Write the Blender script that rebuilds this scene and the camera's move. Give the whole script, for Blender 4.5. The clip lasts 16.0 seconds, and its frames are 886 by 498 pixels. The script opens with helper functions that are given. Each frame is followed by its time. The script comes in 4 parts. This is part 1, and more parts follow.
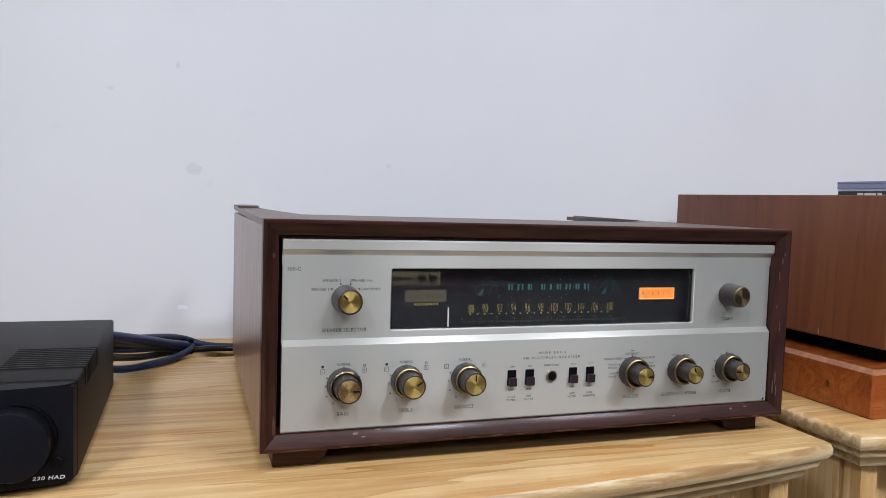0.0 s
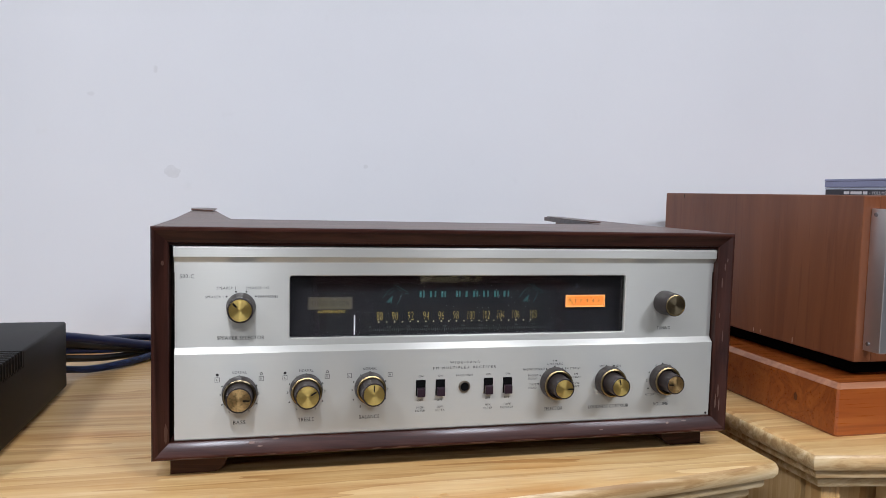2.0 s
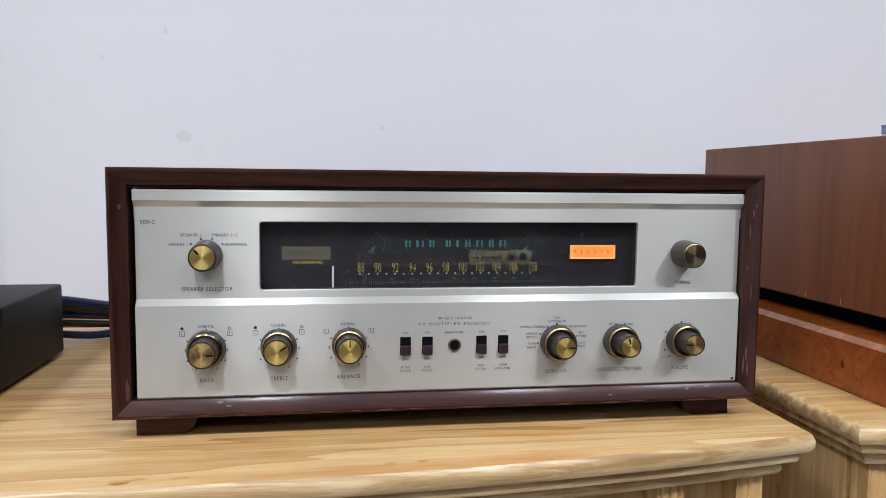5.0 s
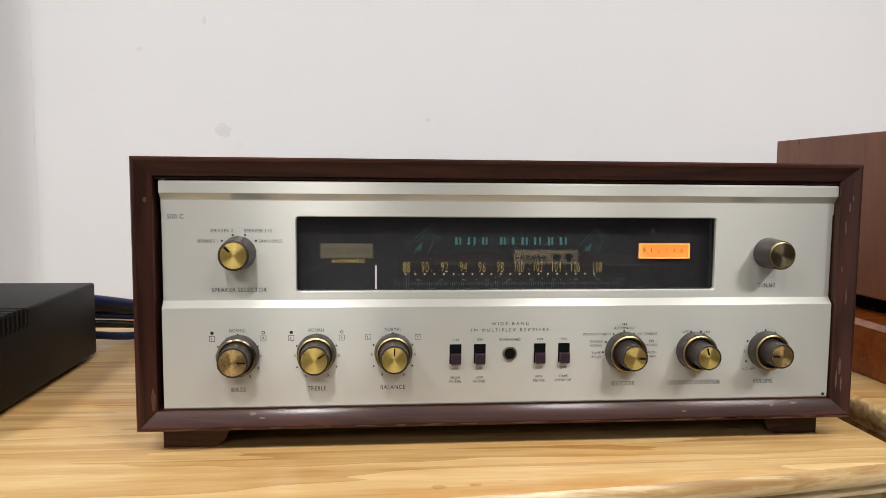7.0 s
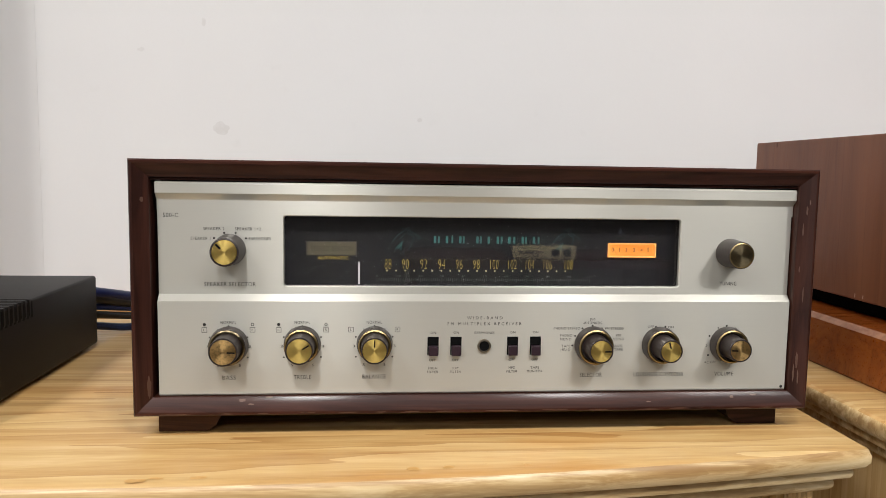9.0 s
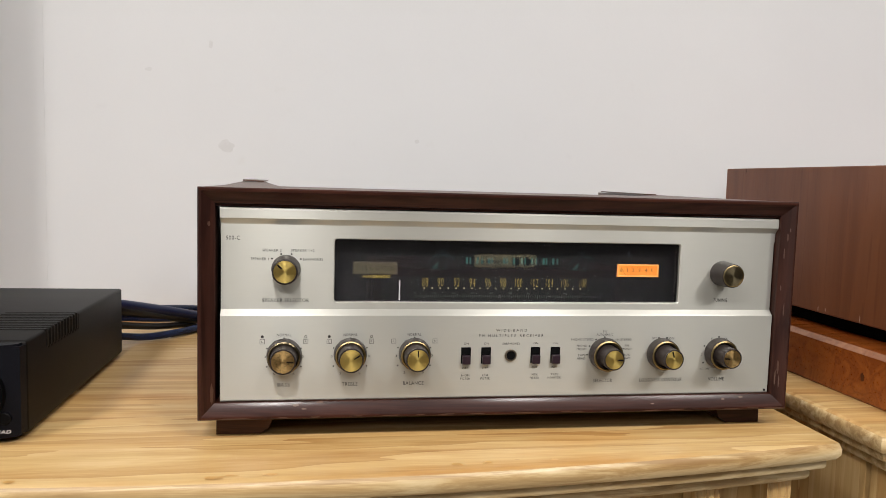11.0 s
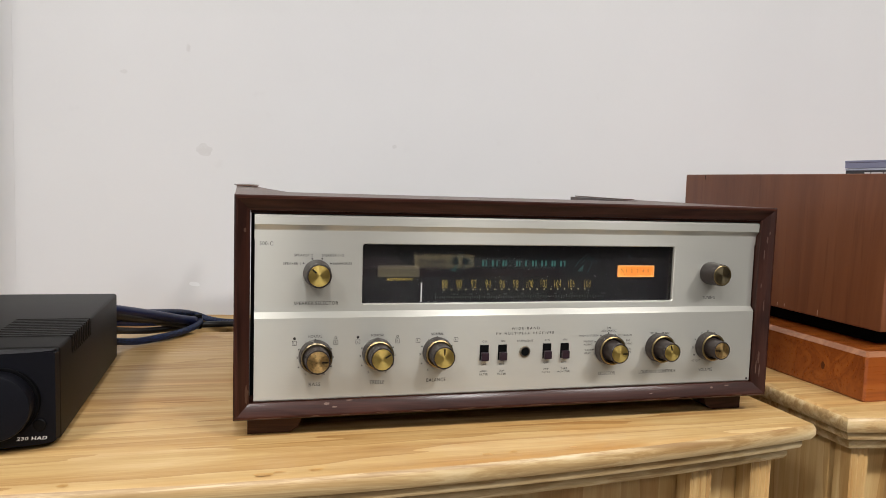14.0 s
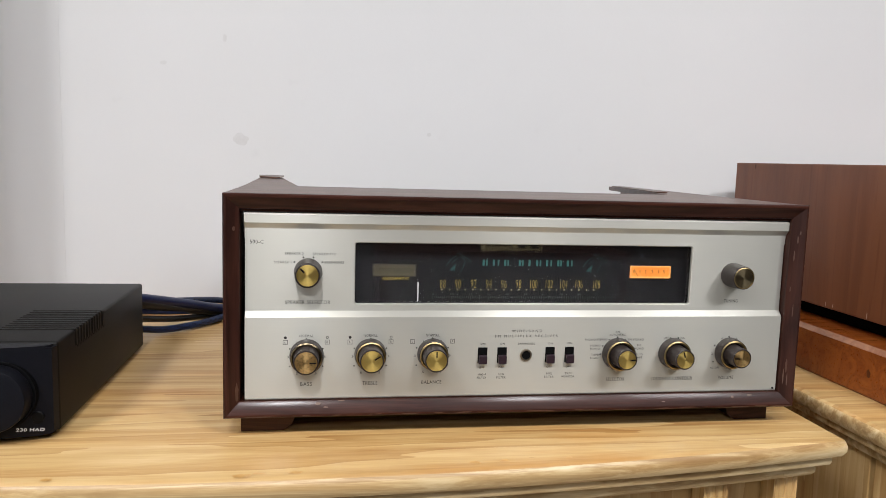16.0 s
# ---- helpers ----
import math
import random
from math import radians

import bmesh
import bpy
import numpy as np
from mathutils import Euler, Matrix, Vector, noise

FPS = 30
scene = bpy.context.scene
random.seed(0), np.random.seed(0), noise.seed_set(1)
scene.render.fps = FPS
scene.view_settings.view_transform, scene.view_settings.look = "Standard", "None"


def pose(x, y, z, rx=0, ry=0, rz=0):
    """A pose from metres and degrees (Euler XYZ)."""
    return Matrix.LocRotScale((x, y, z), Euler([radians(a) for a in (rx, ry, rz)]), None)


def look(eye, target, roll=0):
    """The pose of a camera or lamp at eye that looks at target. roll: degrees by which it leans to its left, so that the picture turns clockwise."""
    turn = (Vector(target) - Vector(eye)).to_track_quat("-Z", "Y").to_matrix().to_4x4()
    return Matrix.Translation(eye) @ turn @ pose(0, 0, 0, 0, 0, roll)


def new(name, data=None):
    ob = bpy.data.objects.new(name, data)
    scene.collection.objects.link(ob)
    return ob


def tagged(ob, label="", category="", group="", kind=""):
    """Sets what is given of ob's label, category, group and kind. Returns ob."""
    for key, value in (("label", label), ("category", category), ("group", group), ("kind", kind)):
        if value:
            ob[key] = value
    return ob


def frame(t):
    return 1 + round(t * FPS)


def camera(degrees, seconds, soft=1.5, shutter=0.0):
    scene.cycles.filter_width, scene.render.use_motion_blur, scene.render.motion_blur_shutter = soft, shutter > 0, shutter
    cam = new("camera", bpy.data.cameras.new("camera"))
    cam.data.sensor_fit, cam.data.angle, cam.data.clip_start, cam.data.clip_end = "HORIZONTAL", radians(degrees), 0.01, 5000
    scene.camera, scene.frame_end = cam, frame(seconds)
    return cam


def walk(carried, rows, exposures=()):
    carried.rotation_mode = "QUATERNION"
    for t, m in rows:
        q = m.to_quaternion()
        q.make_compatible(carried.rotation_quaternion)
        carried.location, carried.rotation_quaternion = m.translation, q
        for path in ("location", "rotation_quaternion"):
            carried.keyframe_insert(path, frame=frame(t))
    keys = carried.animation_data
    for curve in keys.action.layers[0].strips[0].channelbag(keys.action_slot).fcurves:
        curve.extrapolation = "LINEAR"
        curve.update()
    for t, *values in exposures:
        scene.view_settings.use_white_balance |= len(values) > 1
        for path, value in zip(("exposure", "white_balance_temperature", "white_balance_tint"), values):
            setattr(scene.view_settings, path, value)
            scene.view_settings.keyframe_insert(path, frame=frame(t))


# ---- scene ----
cam = camera(60.9, 16.0, soft=0.65)
PATH = [
    (0, (-0.287, -0.558, 0.206), (0.351, 1.334, 0.077), 1.8),
    (0.5, (-0.253, -0.568, 0.209), (0.321, 1.343, 0.062), 1.5),
    (1, (-0.214, -0.574, 0.21), (0.306, 1.351, 0.055), 1.3),
    (1.5, (-0.178, -0.577, 0.213), (0.303, 1.358, 0.06), 1.3),
    (2, (-0.157, -0.577, 0.218), (0.302, 1.364, 0.069), 1.4),
    (2.5, (-0.133, -0.577, 0.216), (0.306, 1.368, 0.062), 1.3),
    (3, (-0.121, -0.576, 0.206), (0.297, 1.373, 0.044), 1.1),
    (5.5, (-0.088, -0.521, 0.181), (0.18, 1.453, 0.0), 0.6),
    (6, (-0.095, -0.508, 0.18), (0.147, 1.469, 0.001), 0.6),
    (6.5, (-0.099, -0.495, 0.176), (0.116, 1.485, -0.003), 0.5),
    (7, (-0.09, -0.482, 0.176), (0.096, 1.501, -0.006), 0.5),
    (7.5, (-0.072, -0.484, 0.178), (0.087, 1.501, -0.008), 0.4),
    (8, (-0.056, -0.492, 0.177), (0.087, 1.494, -0.011), 0.5),
    (8.5, (-0.063, -0.504, 0.179), (0.088, 1.481, -0.014), 0.7),
    (9, (-0.076, -0.514, 0.182), (0.101, 1.468, -0.016), 0.9),
    (11.5, (-0.171, -0.573, 0.199), (0.189, 1.387, 0.026), 1.8),
    (12, (-0.197, -0.572, 0.195), (0.216, 1.378, 0.026), 1.9),
    (12.5, (-0.22, -0.572, 0.195), (0.244, 1.366, 0.028), 1.9),
    (13, (-0.234, -0.577, 0.193), (0.275, 1.35, 0.027), 1.9),
    (13.5, (-0.239, -0.584, 0.196), (0.295, 1.336, 0.027), 1.8),
    (14, (-0.232, -0.586, 0.202), (0.286, 1.338, 0.028), 1.8),
    (14.5, (-0.213, -0.583, 0.207), (0.263, 1.351, 0.024), 1.9),
    (15, (-0.188, -0.584, 0.212), (0.229, 1.362, 0.012), 1.8),
    (15.5, (-0.171, -0.581, 0.216), (0.19, 1.374, -0.002), 1.8),
    (16, (-0.16, -0.579, 0.218), (0.143, 1.384, -0.018), 1.7),
]
EXPOSURES = [
    (0.0, -0.31, 5560, 13), (5.5, -0.22, 5560, 13), (6.0, -0.15, 6030, 11), (6.6, -0.14, 6220, 11), (9.0, -0.15, 6320, 11), (12.5, -0.28, 6340, 11), (14.5, -0.25, 6190, 11), (15.0, -0.23, 6090, 11), (16.0, -0.18, 6050, 11),
]
walk(cam, [(t, look(eye, target, roll)) for t, eye, target, roll in PATH], EXPOSURES)

# ---- world and lights ----
world = bpy.data.worlds.new("world")
scene.world = world
world.use_nodes = True
world.node_tree.nodes["Background"].inputs[0].default_value = (0.9, 0.95, 1.0, 1)
world.node_tree.nodes["Background"].inputs[1].default_value = 0.05

FLOOR, CEIL = -0.85, 1.75
# First three follow knob shadows and panel streaks; last two are added fill.
LAMPS = [(-0.32, -1.55, 29, 0.15), (0.62, -1.55, 27, 0.22), (1.27, -1.62, 29, 0.36), (-1.30, -1.45, 50, 0.44), (-0.32, -3.20, 20, 0.34)]
for lx, ly, watts, wide in LAMPS:
    data = bpy.data.lights.new("ceiling_lamp_light", "AREA")
    data.shape, data.size, data.size_y, data.energy = "RECTANGLE", wide, wide, watts
    data.color = (1.0, 0.965, 0.92)
    lamp = new("ceiling_lamp_light", data)
    lamp.matrix_world = look((lx, ly, CEIL - 0.035), (lx, ly, FLOOR))


# ---- materials ----
def material(name, colour=(0.5, 0.5, 0.5), rough=0.5, metal=0.0, **more):
    m = bpy.data.materials.new(name)
    m.use_nodes = True
    n, l = m.node_tree.nodes, m.node_tree.links
    b = n["Principled BSDF"]
    b.inputs["Base Color"].default_value = (*colour, 1)
    b.inputs["Roughness"].default_value = rough
    b.inputs["Metallic"].default_value = metal
    for key, value in more.items():
        b.inputs[key.replace("_", " ")].default_value = value
    return m, n, l, b


def coords(n, l, scale, space="Object"):
    c, m = n.new("ShaderNodeTexCoord"), n.new("ShaderNodeMapping")
    m.inputs["Scale"].default_value = scale
    l.new(c.outputs[space], m.inputs[0])
    return m.outputs[0]


def noise_tex(n, l, vec, scale, detail=4, rough=0.6, warp=0.0):
    t = n.new("ShaderNodeTexNoise")
    t.inputs["Scale"].default_value, t.inputs["Detail"].default_value = scale, detail
    t.inputs["Roughness"].default_value, t.inputs["Distortion"].default_value = rough, warp
    l.new(vec, t.inputs["Vector"])
    return t.outputs["Fac"]


def ramp(n, l, fac, stops):
    r = n.new("ShaderNodeValToRGB")
    while len(r.color_ramp.elements) < len(stops):
        r.color_ramp.elements.new(0.5)
    for e, (p, c) in zip(r.color_ramp.elements, stops):
        e.position, e.color = p, (*c, 1) if len(c) == 3 else c
    l.new(fac, r.inputs[0])
    return r.outputs[0]


def mix(n, l, fac, a, b, kind="MIX"):
    m = n.new("ShaderNodeMix")
    m.data_type, m.blend_type = "RGBA", kind
    for sock, v in ((0, fac), (6, a), (7, b)):
        if isinstance(v, (int, float)):
            m.inputs[sock].default_value = v
        elif isinstance(v, tuple):
            m.inputs[sock].default_value = (*v, 1)
        else:
            l.new(v, m.inputs[sock])
    return m.outputs[2]


def span(n, l, fac, a0, a1, b0, b1):
    r = n.new("ShaderNodeMapRange")
    for k, v in zip((1, 2, 3, 4), (a0, a1, b0, b1)):
        r.inputs[k].default_value = v
    l.new(fac, r.inputs[0])
    return r.outputs[0]


def bump(n, l, b, fac, strength, dist):
    k = n.new("ShaderNodeBump")
    k.inputs["Strength"].default_value, k.inputs["Distance"].default_value = strength, dist
    l.new(fac, k.inputs["Height"])
    l.new(k.outputs[0], b.inputs["Normal"])


def wood(name, stops, along, ring, fine, rough, coat=0.0, blotch=None, long=0.055, bumpy=0.15, gloss=0.5, sheen=0.12):
    """Wood with growth rings stretched along one axis (0 x, 1 y, 2 z), fine pores and large blotches."""
    m, n, l, b = material(name, rough=rough)
    stretch = [1.0, 1.0, 1.0]
    stretch[along] = long
    big = noise_tex(n, l, coords(n, l, stretch), ring, 4, 0.6, 1.1)
    fine_s = [1.0, 1.0, 1.0]
    fine_s[along] = 0.36 * long
    pores = noise_tex(n, l, coords(n, l, fine_s), fine, 5, 0.7)
    w = n.new("ShaderNodeMath")
    w.operation = "PINGPONG"
    w.inputs[1].default_value = 0.13
    l.new(big, w.inputs[0])
    rings = span(n, l, w.outputs[0], 0.0, 0.13, 0.0, 1.0)
    both = mix(n, l, 0.4, rings, pores)
    col = ramp(n, l, both, stops)
    lines = noise_tex(n, l, coords(n, l, fine_s), fine * 0.33, 2, 0.5, 0.3)
    col = mix(n, l, span(n, l, lines, 0.60, 0.72, 0.0, 0.45), col, (0.62, 0.50, 0.38), "MULTIPLY")
    if blotch:
        far = noise_tex(n, l, coords(n, l, stretch), ring * 0.35, 3, 0.5)
        col = mix(n, l, span(n, l, far, 0.4, 0.68, 0.0, 1.0), col, blotch, "MULTIPLY")
    l.new(col, b.inputs["Base Color"])
    l.new(span(n, l, pores, 0.3, 0.75, rough - 0.06, rough + 0.12), b.inputs["Roughness"])
    b.inputs["Coat Weight"].default_value = coat
    b.inputs["Coat Roughness"].default_value = sheen
    b.inputs["Specular IOR Level"].default_value = gloss
    bump(n, l, b, pores, bumpy, 0.0006)
    return m


def pine(name, along, stops, board=0.085, lines=17.0, rough=0.42, coat=0.08, orange=0.5, growing=(9.0, 0.07), fibre=0.52):
    """Glued pine boards: narrow dark latewood lines with a sharp edge, tone changing from board to board, resin patches, fine pores."""
    m, n, l, b = material(name, rough=rough)
    across = 1 if along != 1 else 0
    c = n.new("ShaderNodeTexCoord")
    sep = n.new("ShaderNodeSeparateXYZ")
    l.new(c.outputs["Object"], sep.inputs[0])

    def calc(op, x, y=None):
        k = n.new("ShaderNodeMath")
        k.operation = op
        for i, v in enumerate((x, y)):
            if v is None:
                continue
            if isinstance(v, (int, float)):
                k.inputs[i].default_value = v
            else:
                l.new(v, k.inputs[i])
        return k.outputs[0]

    index = calc("FLOOR", calc("ADD", calc("DIVIDE", sep.outputs[across], board), 0.37))
    chance = n.new("ShaderNodeTexWhiteNoise")
    chance.noise_dimensions = "1D"
    l.new(index, chance.inputs["W"])
    shift = n.new("ShaderNodeVectorMath")
    shift.operation = "SCALE"
    l.new(chance.outputs["Color"], shift.inputs[0])
    shift.inputs["Scale"].default_value = 7.0
    moved = n.new("ShaderNodeVectorMath")
    l.new(c.outputs["Object"], moved.inputs[0])
    l.new(shift.outputs[0], moved.inputs[1])

    def stretched(factor):
        k = n.new("ShaderNodeMapping")
        size = [1.0, 1.0, 1.0]
        size[along] = factor
        k.inputs["Scale"].default_value = size
        l.new(moved.outputs[0], k.inputs[0])
        return k.outputs[0]

    growth = noise_tex(n, l, stretched(growing[1]), growing[0], 4, 0.5, 0.5)
    ring = calc("FRACT", calc("MULTIPLY", growth, lines))
    pores = noise_tex(n, l, stretched(0.02), 620, 4, 0.7)
    wisps = noise_tex(n, l, stretched(0.05), 95, 5, 0.7, 0.5)
    tone = mix(n, l, fibre, ring, span(n, l, wisps, 0.30, 0.70, 0.0, 1.0))
    tone = mix(n, l, 0.18, tone, pores)
    col = ramp(n, l, tone, stops)
    far = noise_tex(n, l, stretched(0.22), 13, 4, 0.55, 0.6)
    col = mix(n, l, span(n, l, far, 0.52, 0.66, 0.0, orange), col, (0.97, 0.76, 0.50), "MULTIPLY")
    drab = noise_tex(n, l, stretched(0.16), 24, 5, 0.6, 0.8)
    col = mix(n, l, span(n, l, drab, 0.46, 0.64, 0.0, 0.75), col, (0.82, 0.72, 0.60), "MULTIPLY")
    col = mix(n, l, span(n, l, chance.outputs["Value"], 0.0, 1.0, 0.0, 0.7), col, (0.84, 0.77, 0.70), "MULTIPLY")
    l.new(col, b.inputs["Base Color"])
    l.new(span(n, l, wisps, 0.3, 0.75, rough - 0.08, rough + 0.12), b.inputs["Roughness"])
    b.inputs["Coat Weight"].default_value = coat
    b.inputs["Coat Roughness"].default_value = 0.2
    bump(n, l, b, tone, 0.10, 0.0006)
    return m


PINE_STOPS = [(0.16, (0.665, 0.490, 0.245)), (0.40, (0.595, 0.410, 0.180)), (0.62, (0.51, 0.325, 0.125)), (0.86, (0.38, 0.210, 0.072))]
PINE = pine("pine", 0, PINE_STOPS)
PINE_UP = pine("pine_upright", 2, [(p, tuple(0.95 * k for k in c)) for p, c in PINE_STOPS], 0.11, 13.0)
PINE_PALE = pine("pine_end_moulding", 0, [(0.25, (0.70, 0.565, 0.335)), (0.42, (0.62, 0.475, 0.255)), (0.56, (0.49, 0.340, 0.155)), (0.76, (0.38, 0.245, 0.105))], 9.0, 7.0, orange=0.5, growing=(16.0, 0.05), fibre=0.86)
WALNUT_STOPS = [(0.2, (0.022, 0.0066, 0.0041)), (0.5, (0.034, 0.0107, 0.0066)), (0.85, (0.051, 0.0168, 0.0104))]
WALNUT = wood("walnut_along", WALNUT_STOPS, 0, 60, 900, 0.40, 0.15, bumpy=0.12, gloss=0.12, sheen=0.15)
# Same walnut darkened 15 percent, offsetting strong light on the stiles.
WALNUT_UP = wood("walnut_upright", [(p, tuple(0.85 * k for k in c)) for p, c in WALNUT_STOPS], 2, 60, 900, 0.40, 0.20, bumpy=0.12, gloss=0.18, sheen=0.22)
# Side's base colour raised to stand in for the white wall's grazing reflection.
WALNUT_SIDE_LIT = wood("walnut_side_lit", [(0.2, (0.135, 0.066, 0.040)), (0.5, (0.20, 0.105, 0.066)), (0.85, (0.26, 0.145, 0.095))], 2, 50, 800, 0.34, 0.3, bumpy=0.1)
# Top boards take a paler walnut than the front frame.
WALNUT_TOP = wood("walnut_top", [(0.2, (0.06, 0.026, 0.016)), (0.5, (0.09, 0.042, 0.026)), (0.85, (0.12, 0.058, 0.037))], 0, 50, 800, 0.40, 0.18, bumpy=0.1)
# Paler walnut, used on the left front foot only.
WALNUT_PALE = wood("walnut_paler", [(0.2, (0.045, 0.016, 0.007)), (0.5, (0.075, 0.028, 0.011)), (0.85, (0.10, 0.040, 0.017))], 0, 60, 900, 0.45, gloss=0.25)
CHERRY_UP = wood("cherry_veneer_upright", [(0.2, (0.148, 0.046, 0.0150)), (0.5, (0.170, 0.055, 0.0185)), (0.85, (0.195, 0.067, 0.0235))], 2, 11, 700, 0.42, 0.12, (0.80, 0.70, 0.60), bumpy=0.06, long=0.14)
CHERRY = wood("cherry_plinth", [(0.2, (0.24, 0.056, 0.008)), (0.5, (0.315, 0.082, 0.012)), (0.85, (0.375, 0.110, 0.018))], 0, 26, 500, 0.30, 0.22, (0.72, 0.56, 0.45), bumpy=0.08)
KNOT, *_ = material("dark_knot", (0.10, 0.024, 0.006), 0.4)
SCUFF, *_ = material("pale_scuff", (0.125, 0.066, 0.043), 0.6)
TAN_SCUFF, *_ = material("tan_scuff", (0.095, 0.050, 0.031), 0.55)
SCRATCH, *_ = material("bare_scratch", (0.48, 0.35, 0.25), 0.6)
RUB, *_ = material("rubbed_walnut", (0.070, 0.030, 0.017), 0.45)
CHERRY_EDGE = wood("cherry_plinth_worn_edge", [(0.2, (0.27, 0.105, 0.045)), (0.8, (0.40, 0.18, 0.085))], 0, 26, 500, 0.35, 0.15)

# white plaster with stains and fine roller relief
WALL, n, l, b = material("white_plaster", rough=0.6)
v = coords(n, l, (1, 1, 1))
stain = noise_tex(n, l, v, 2.6, 4, 0.55)
spots = noise_tex(n, l, v, 17, 3, 0.5)
c = ramp(n, l, stain, [(0.3, (0.685, 0.678, 0.672)), (0.7, (0.72, 0.712, 0.706))])
c = mix(n, l, span(n, l, spots, 0.70, 0.80, 0.0, 0.35), c, (0.60, 0.585, 0.57))
l.new(c, b.inputs["Base Color"])
bump(n, l, b, noise_tex(n, l, v, 260, 3, 0.6), 0.12, 0.0006)
STAIN, n, l, b = material("wall_smudge", (0.70, 0.68, 0.65), 0.6)
fade = noise_tex(n, l, coords(n, l, (1, 1, 1)), 60, 3)
l.new(ramp(n, l, fade, [(0.3, (0.68, 0.672, 0.665)), (0.7, (0.615, 0.60, 0.585))]), b.inputs["Base Color"])
# Unseen walls: kept very dark so glass and metal reflect little.
ROOM, n, l, b = material("dark_unseen_wall", (0.16, 0.14, 0.12), 0.7)
l.new(ramp(n, l, noise_tex(n, l, coords(n, l, (1, 1, 1)), 3, 4), [(0.3, (0.026, 0.023, 0.021)), (0.7, (0.040, 0.036, 0.032))]), b.inputs["Base Color"])
CHIP, *_ = material("bare_white_chip", (0.80, 0.80, 0.80), 0.7)

# brushed aluminium: brushed along x, so the gloss spreads upright
ALU, n, l, b = material("brushed_aluminium", (0.72, 0.72, 0.69), 0.30, 0.66, Anisotropic=0.93)
t = n.new("ShaderNodeCombineXYZ")
t.inputs[2].default_value = 1.0
l.new(t.outputs[0], b.inputs["Tangent"])
brush = noise_tex(n, l, coords(n, l, (0.005, 1, 1)), 3800, 4, 0.75)
cloud = noise_tex(n, l, coords(n, l, (1, 1, 1)), 22, 3, 0.6)
l.new(span(n, l, brush, 0.3, 0.75, 0.290, 0.340), b.inputs["Roughness"])
tone = mix(n, l, span(n, l, brush, 0.3, 0.7, 0.0, 1.0), (0.580, 0.570, 0.512), (0.610, 0.600, 0.540))
l.new(mix(n, l, span(n, l, cloud, 0.35, 0.7, 0.0, 0.25), tone, (0.590, 0.572, 0.500)), b.inputs["Base Color"])
bump(n, l, b, brush, 0.02, 0.0002)
ALU_PALE, *_ = material("satin_aluminium", (0.68, 0.66, 0.65), 0.42, 1.0)
STEEL, *_ = material("grey_steel", (0.30, 0.30, 0.30), 0.4, 1.0)

# turned brass: fine rings round the knob's axis
def brass(name, colour, rough, dull):
    m, n, l, b = material(name, colour, rough, 1.0, Anisotropic=0.85, Anisotropic_Rotation=0.25)
    t = n.new("ShaderNodeTangent")
    t.direction_type, t.axis = "RADIAL", "Y"
    l.new(t.outputs[0], b.inputs["Tangent"])
    spots = noise_tex(n, l, coords(n, l, (1, 1, 1)), 420, 3, 0.6)
    l.new(mix(n, l, span(n, l, spots, 0.45, 0.7, 0.0, dull), colour, tuple(0.35 * k for k in colour)), b.inputs["Base Color"])
    return m


BRASS = brass("turned_brass", (1.0, 0.74, 0.22), 0.33, 0.1)
BRASS_DULL = brass("tarnished_brass", (0.66, 0.44, 0.18), 0.36, 0.75)
BRASS_DARK = brass("dark_bronze", (0.24, 0.195, 0.115), 0.35, 0.4)
RING, *_ = material("brass_ring", (0.27, 0.205, 0.095), 0.36, 1.0)
KNOB, n, l, b = material("brown_grey_plastic", (0.029, 0.0215, 0.019), 0.40, Specular_IOR_Level=0.28)
bump(n, l, b, noise_tex(n, l, coords(n, l, (1, 1, 1)), 900, 2), 0.1, 0.0002)
INK, *_ = material("dark_print", (0.026, 0.023, 0.021), 0.7, Specular_IOR_Level=0.2)
INDEX, *_ = material("black_index_line", (0.010, 0.008, 0.007), 0.9, Specular_IOR_Level=0.0)
INK_PALE, *_ = material("faded_print", (0.060, 0.055, 0.050), 0.7, Specular_IOR_Level=0.2)
JACK_RING, *_ = material("bronze_ring", (0.30, 0.26, 0.20), 0.35, 1.0)
SLIDER, *_ = material("purple_brown_plastic", (0.024, 0.013, 0.018), 0.35, Specular_IOR_Level=0.3)
# Near-black colour that stands for the shade inside hollows and gaps.
DARK, *_ = material("dark_cavity", (0.004, 0.004, 0.004), 0.8, Specular_IOR_Level=0.05)
DIAL, n, l, b = material("black_dial_plate", (0.012, 0.012, 0.014), 0.5, Specular_IOR_Level=0.15)
l.new(ramp(n, l, noise_tex(n, l, coords(n, l, (1, 1, 1)), 40, 3), [(0.3, (0.004, 0.004, 0.005)), (0.7, (0.008, 0.0075, 0.008))]), b.inputs["Base Color"])
GLASS, *_ = material("dial_glass", (1, 1, 1), 0.02, 0.0, Transmission_Weight=1.0, IOR=1.57)
YELLOW, *_ = material("yellow_dial_print", (0.42, 0.31, 0.055), 0.5)
CREAM, *_ = material("cream_dial_print", (0.30, 0.265, 0.15), 0.5)
WHITE, *_ = material("white_pointer", (0.42, 0.41, 0.39), 0.4)
GREY_PRINT, *_ = material("dim_grey_print", (0.036, 0.042, 0.038), 0.5)
TEAL, *_ = material("teal_print", (0.010, 0.078, 0.068), 0.45)
TEAL_MID, *_ = material("half_teal_print", (0.010, 0.066, 0.058), 0.45)
TEAL_DIM, *_ = material("dim_teal_line", (0.012, 0.062, 0.060), 0.45)
BEACON, n, l, b = material("unlit_amber_window", (0.048, 0.041, 0.024), 0.35)
BEACON_INK, *_ = material("beacon_print", (0.017, 0.013, 0.006), 0.5)
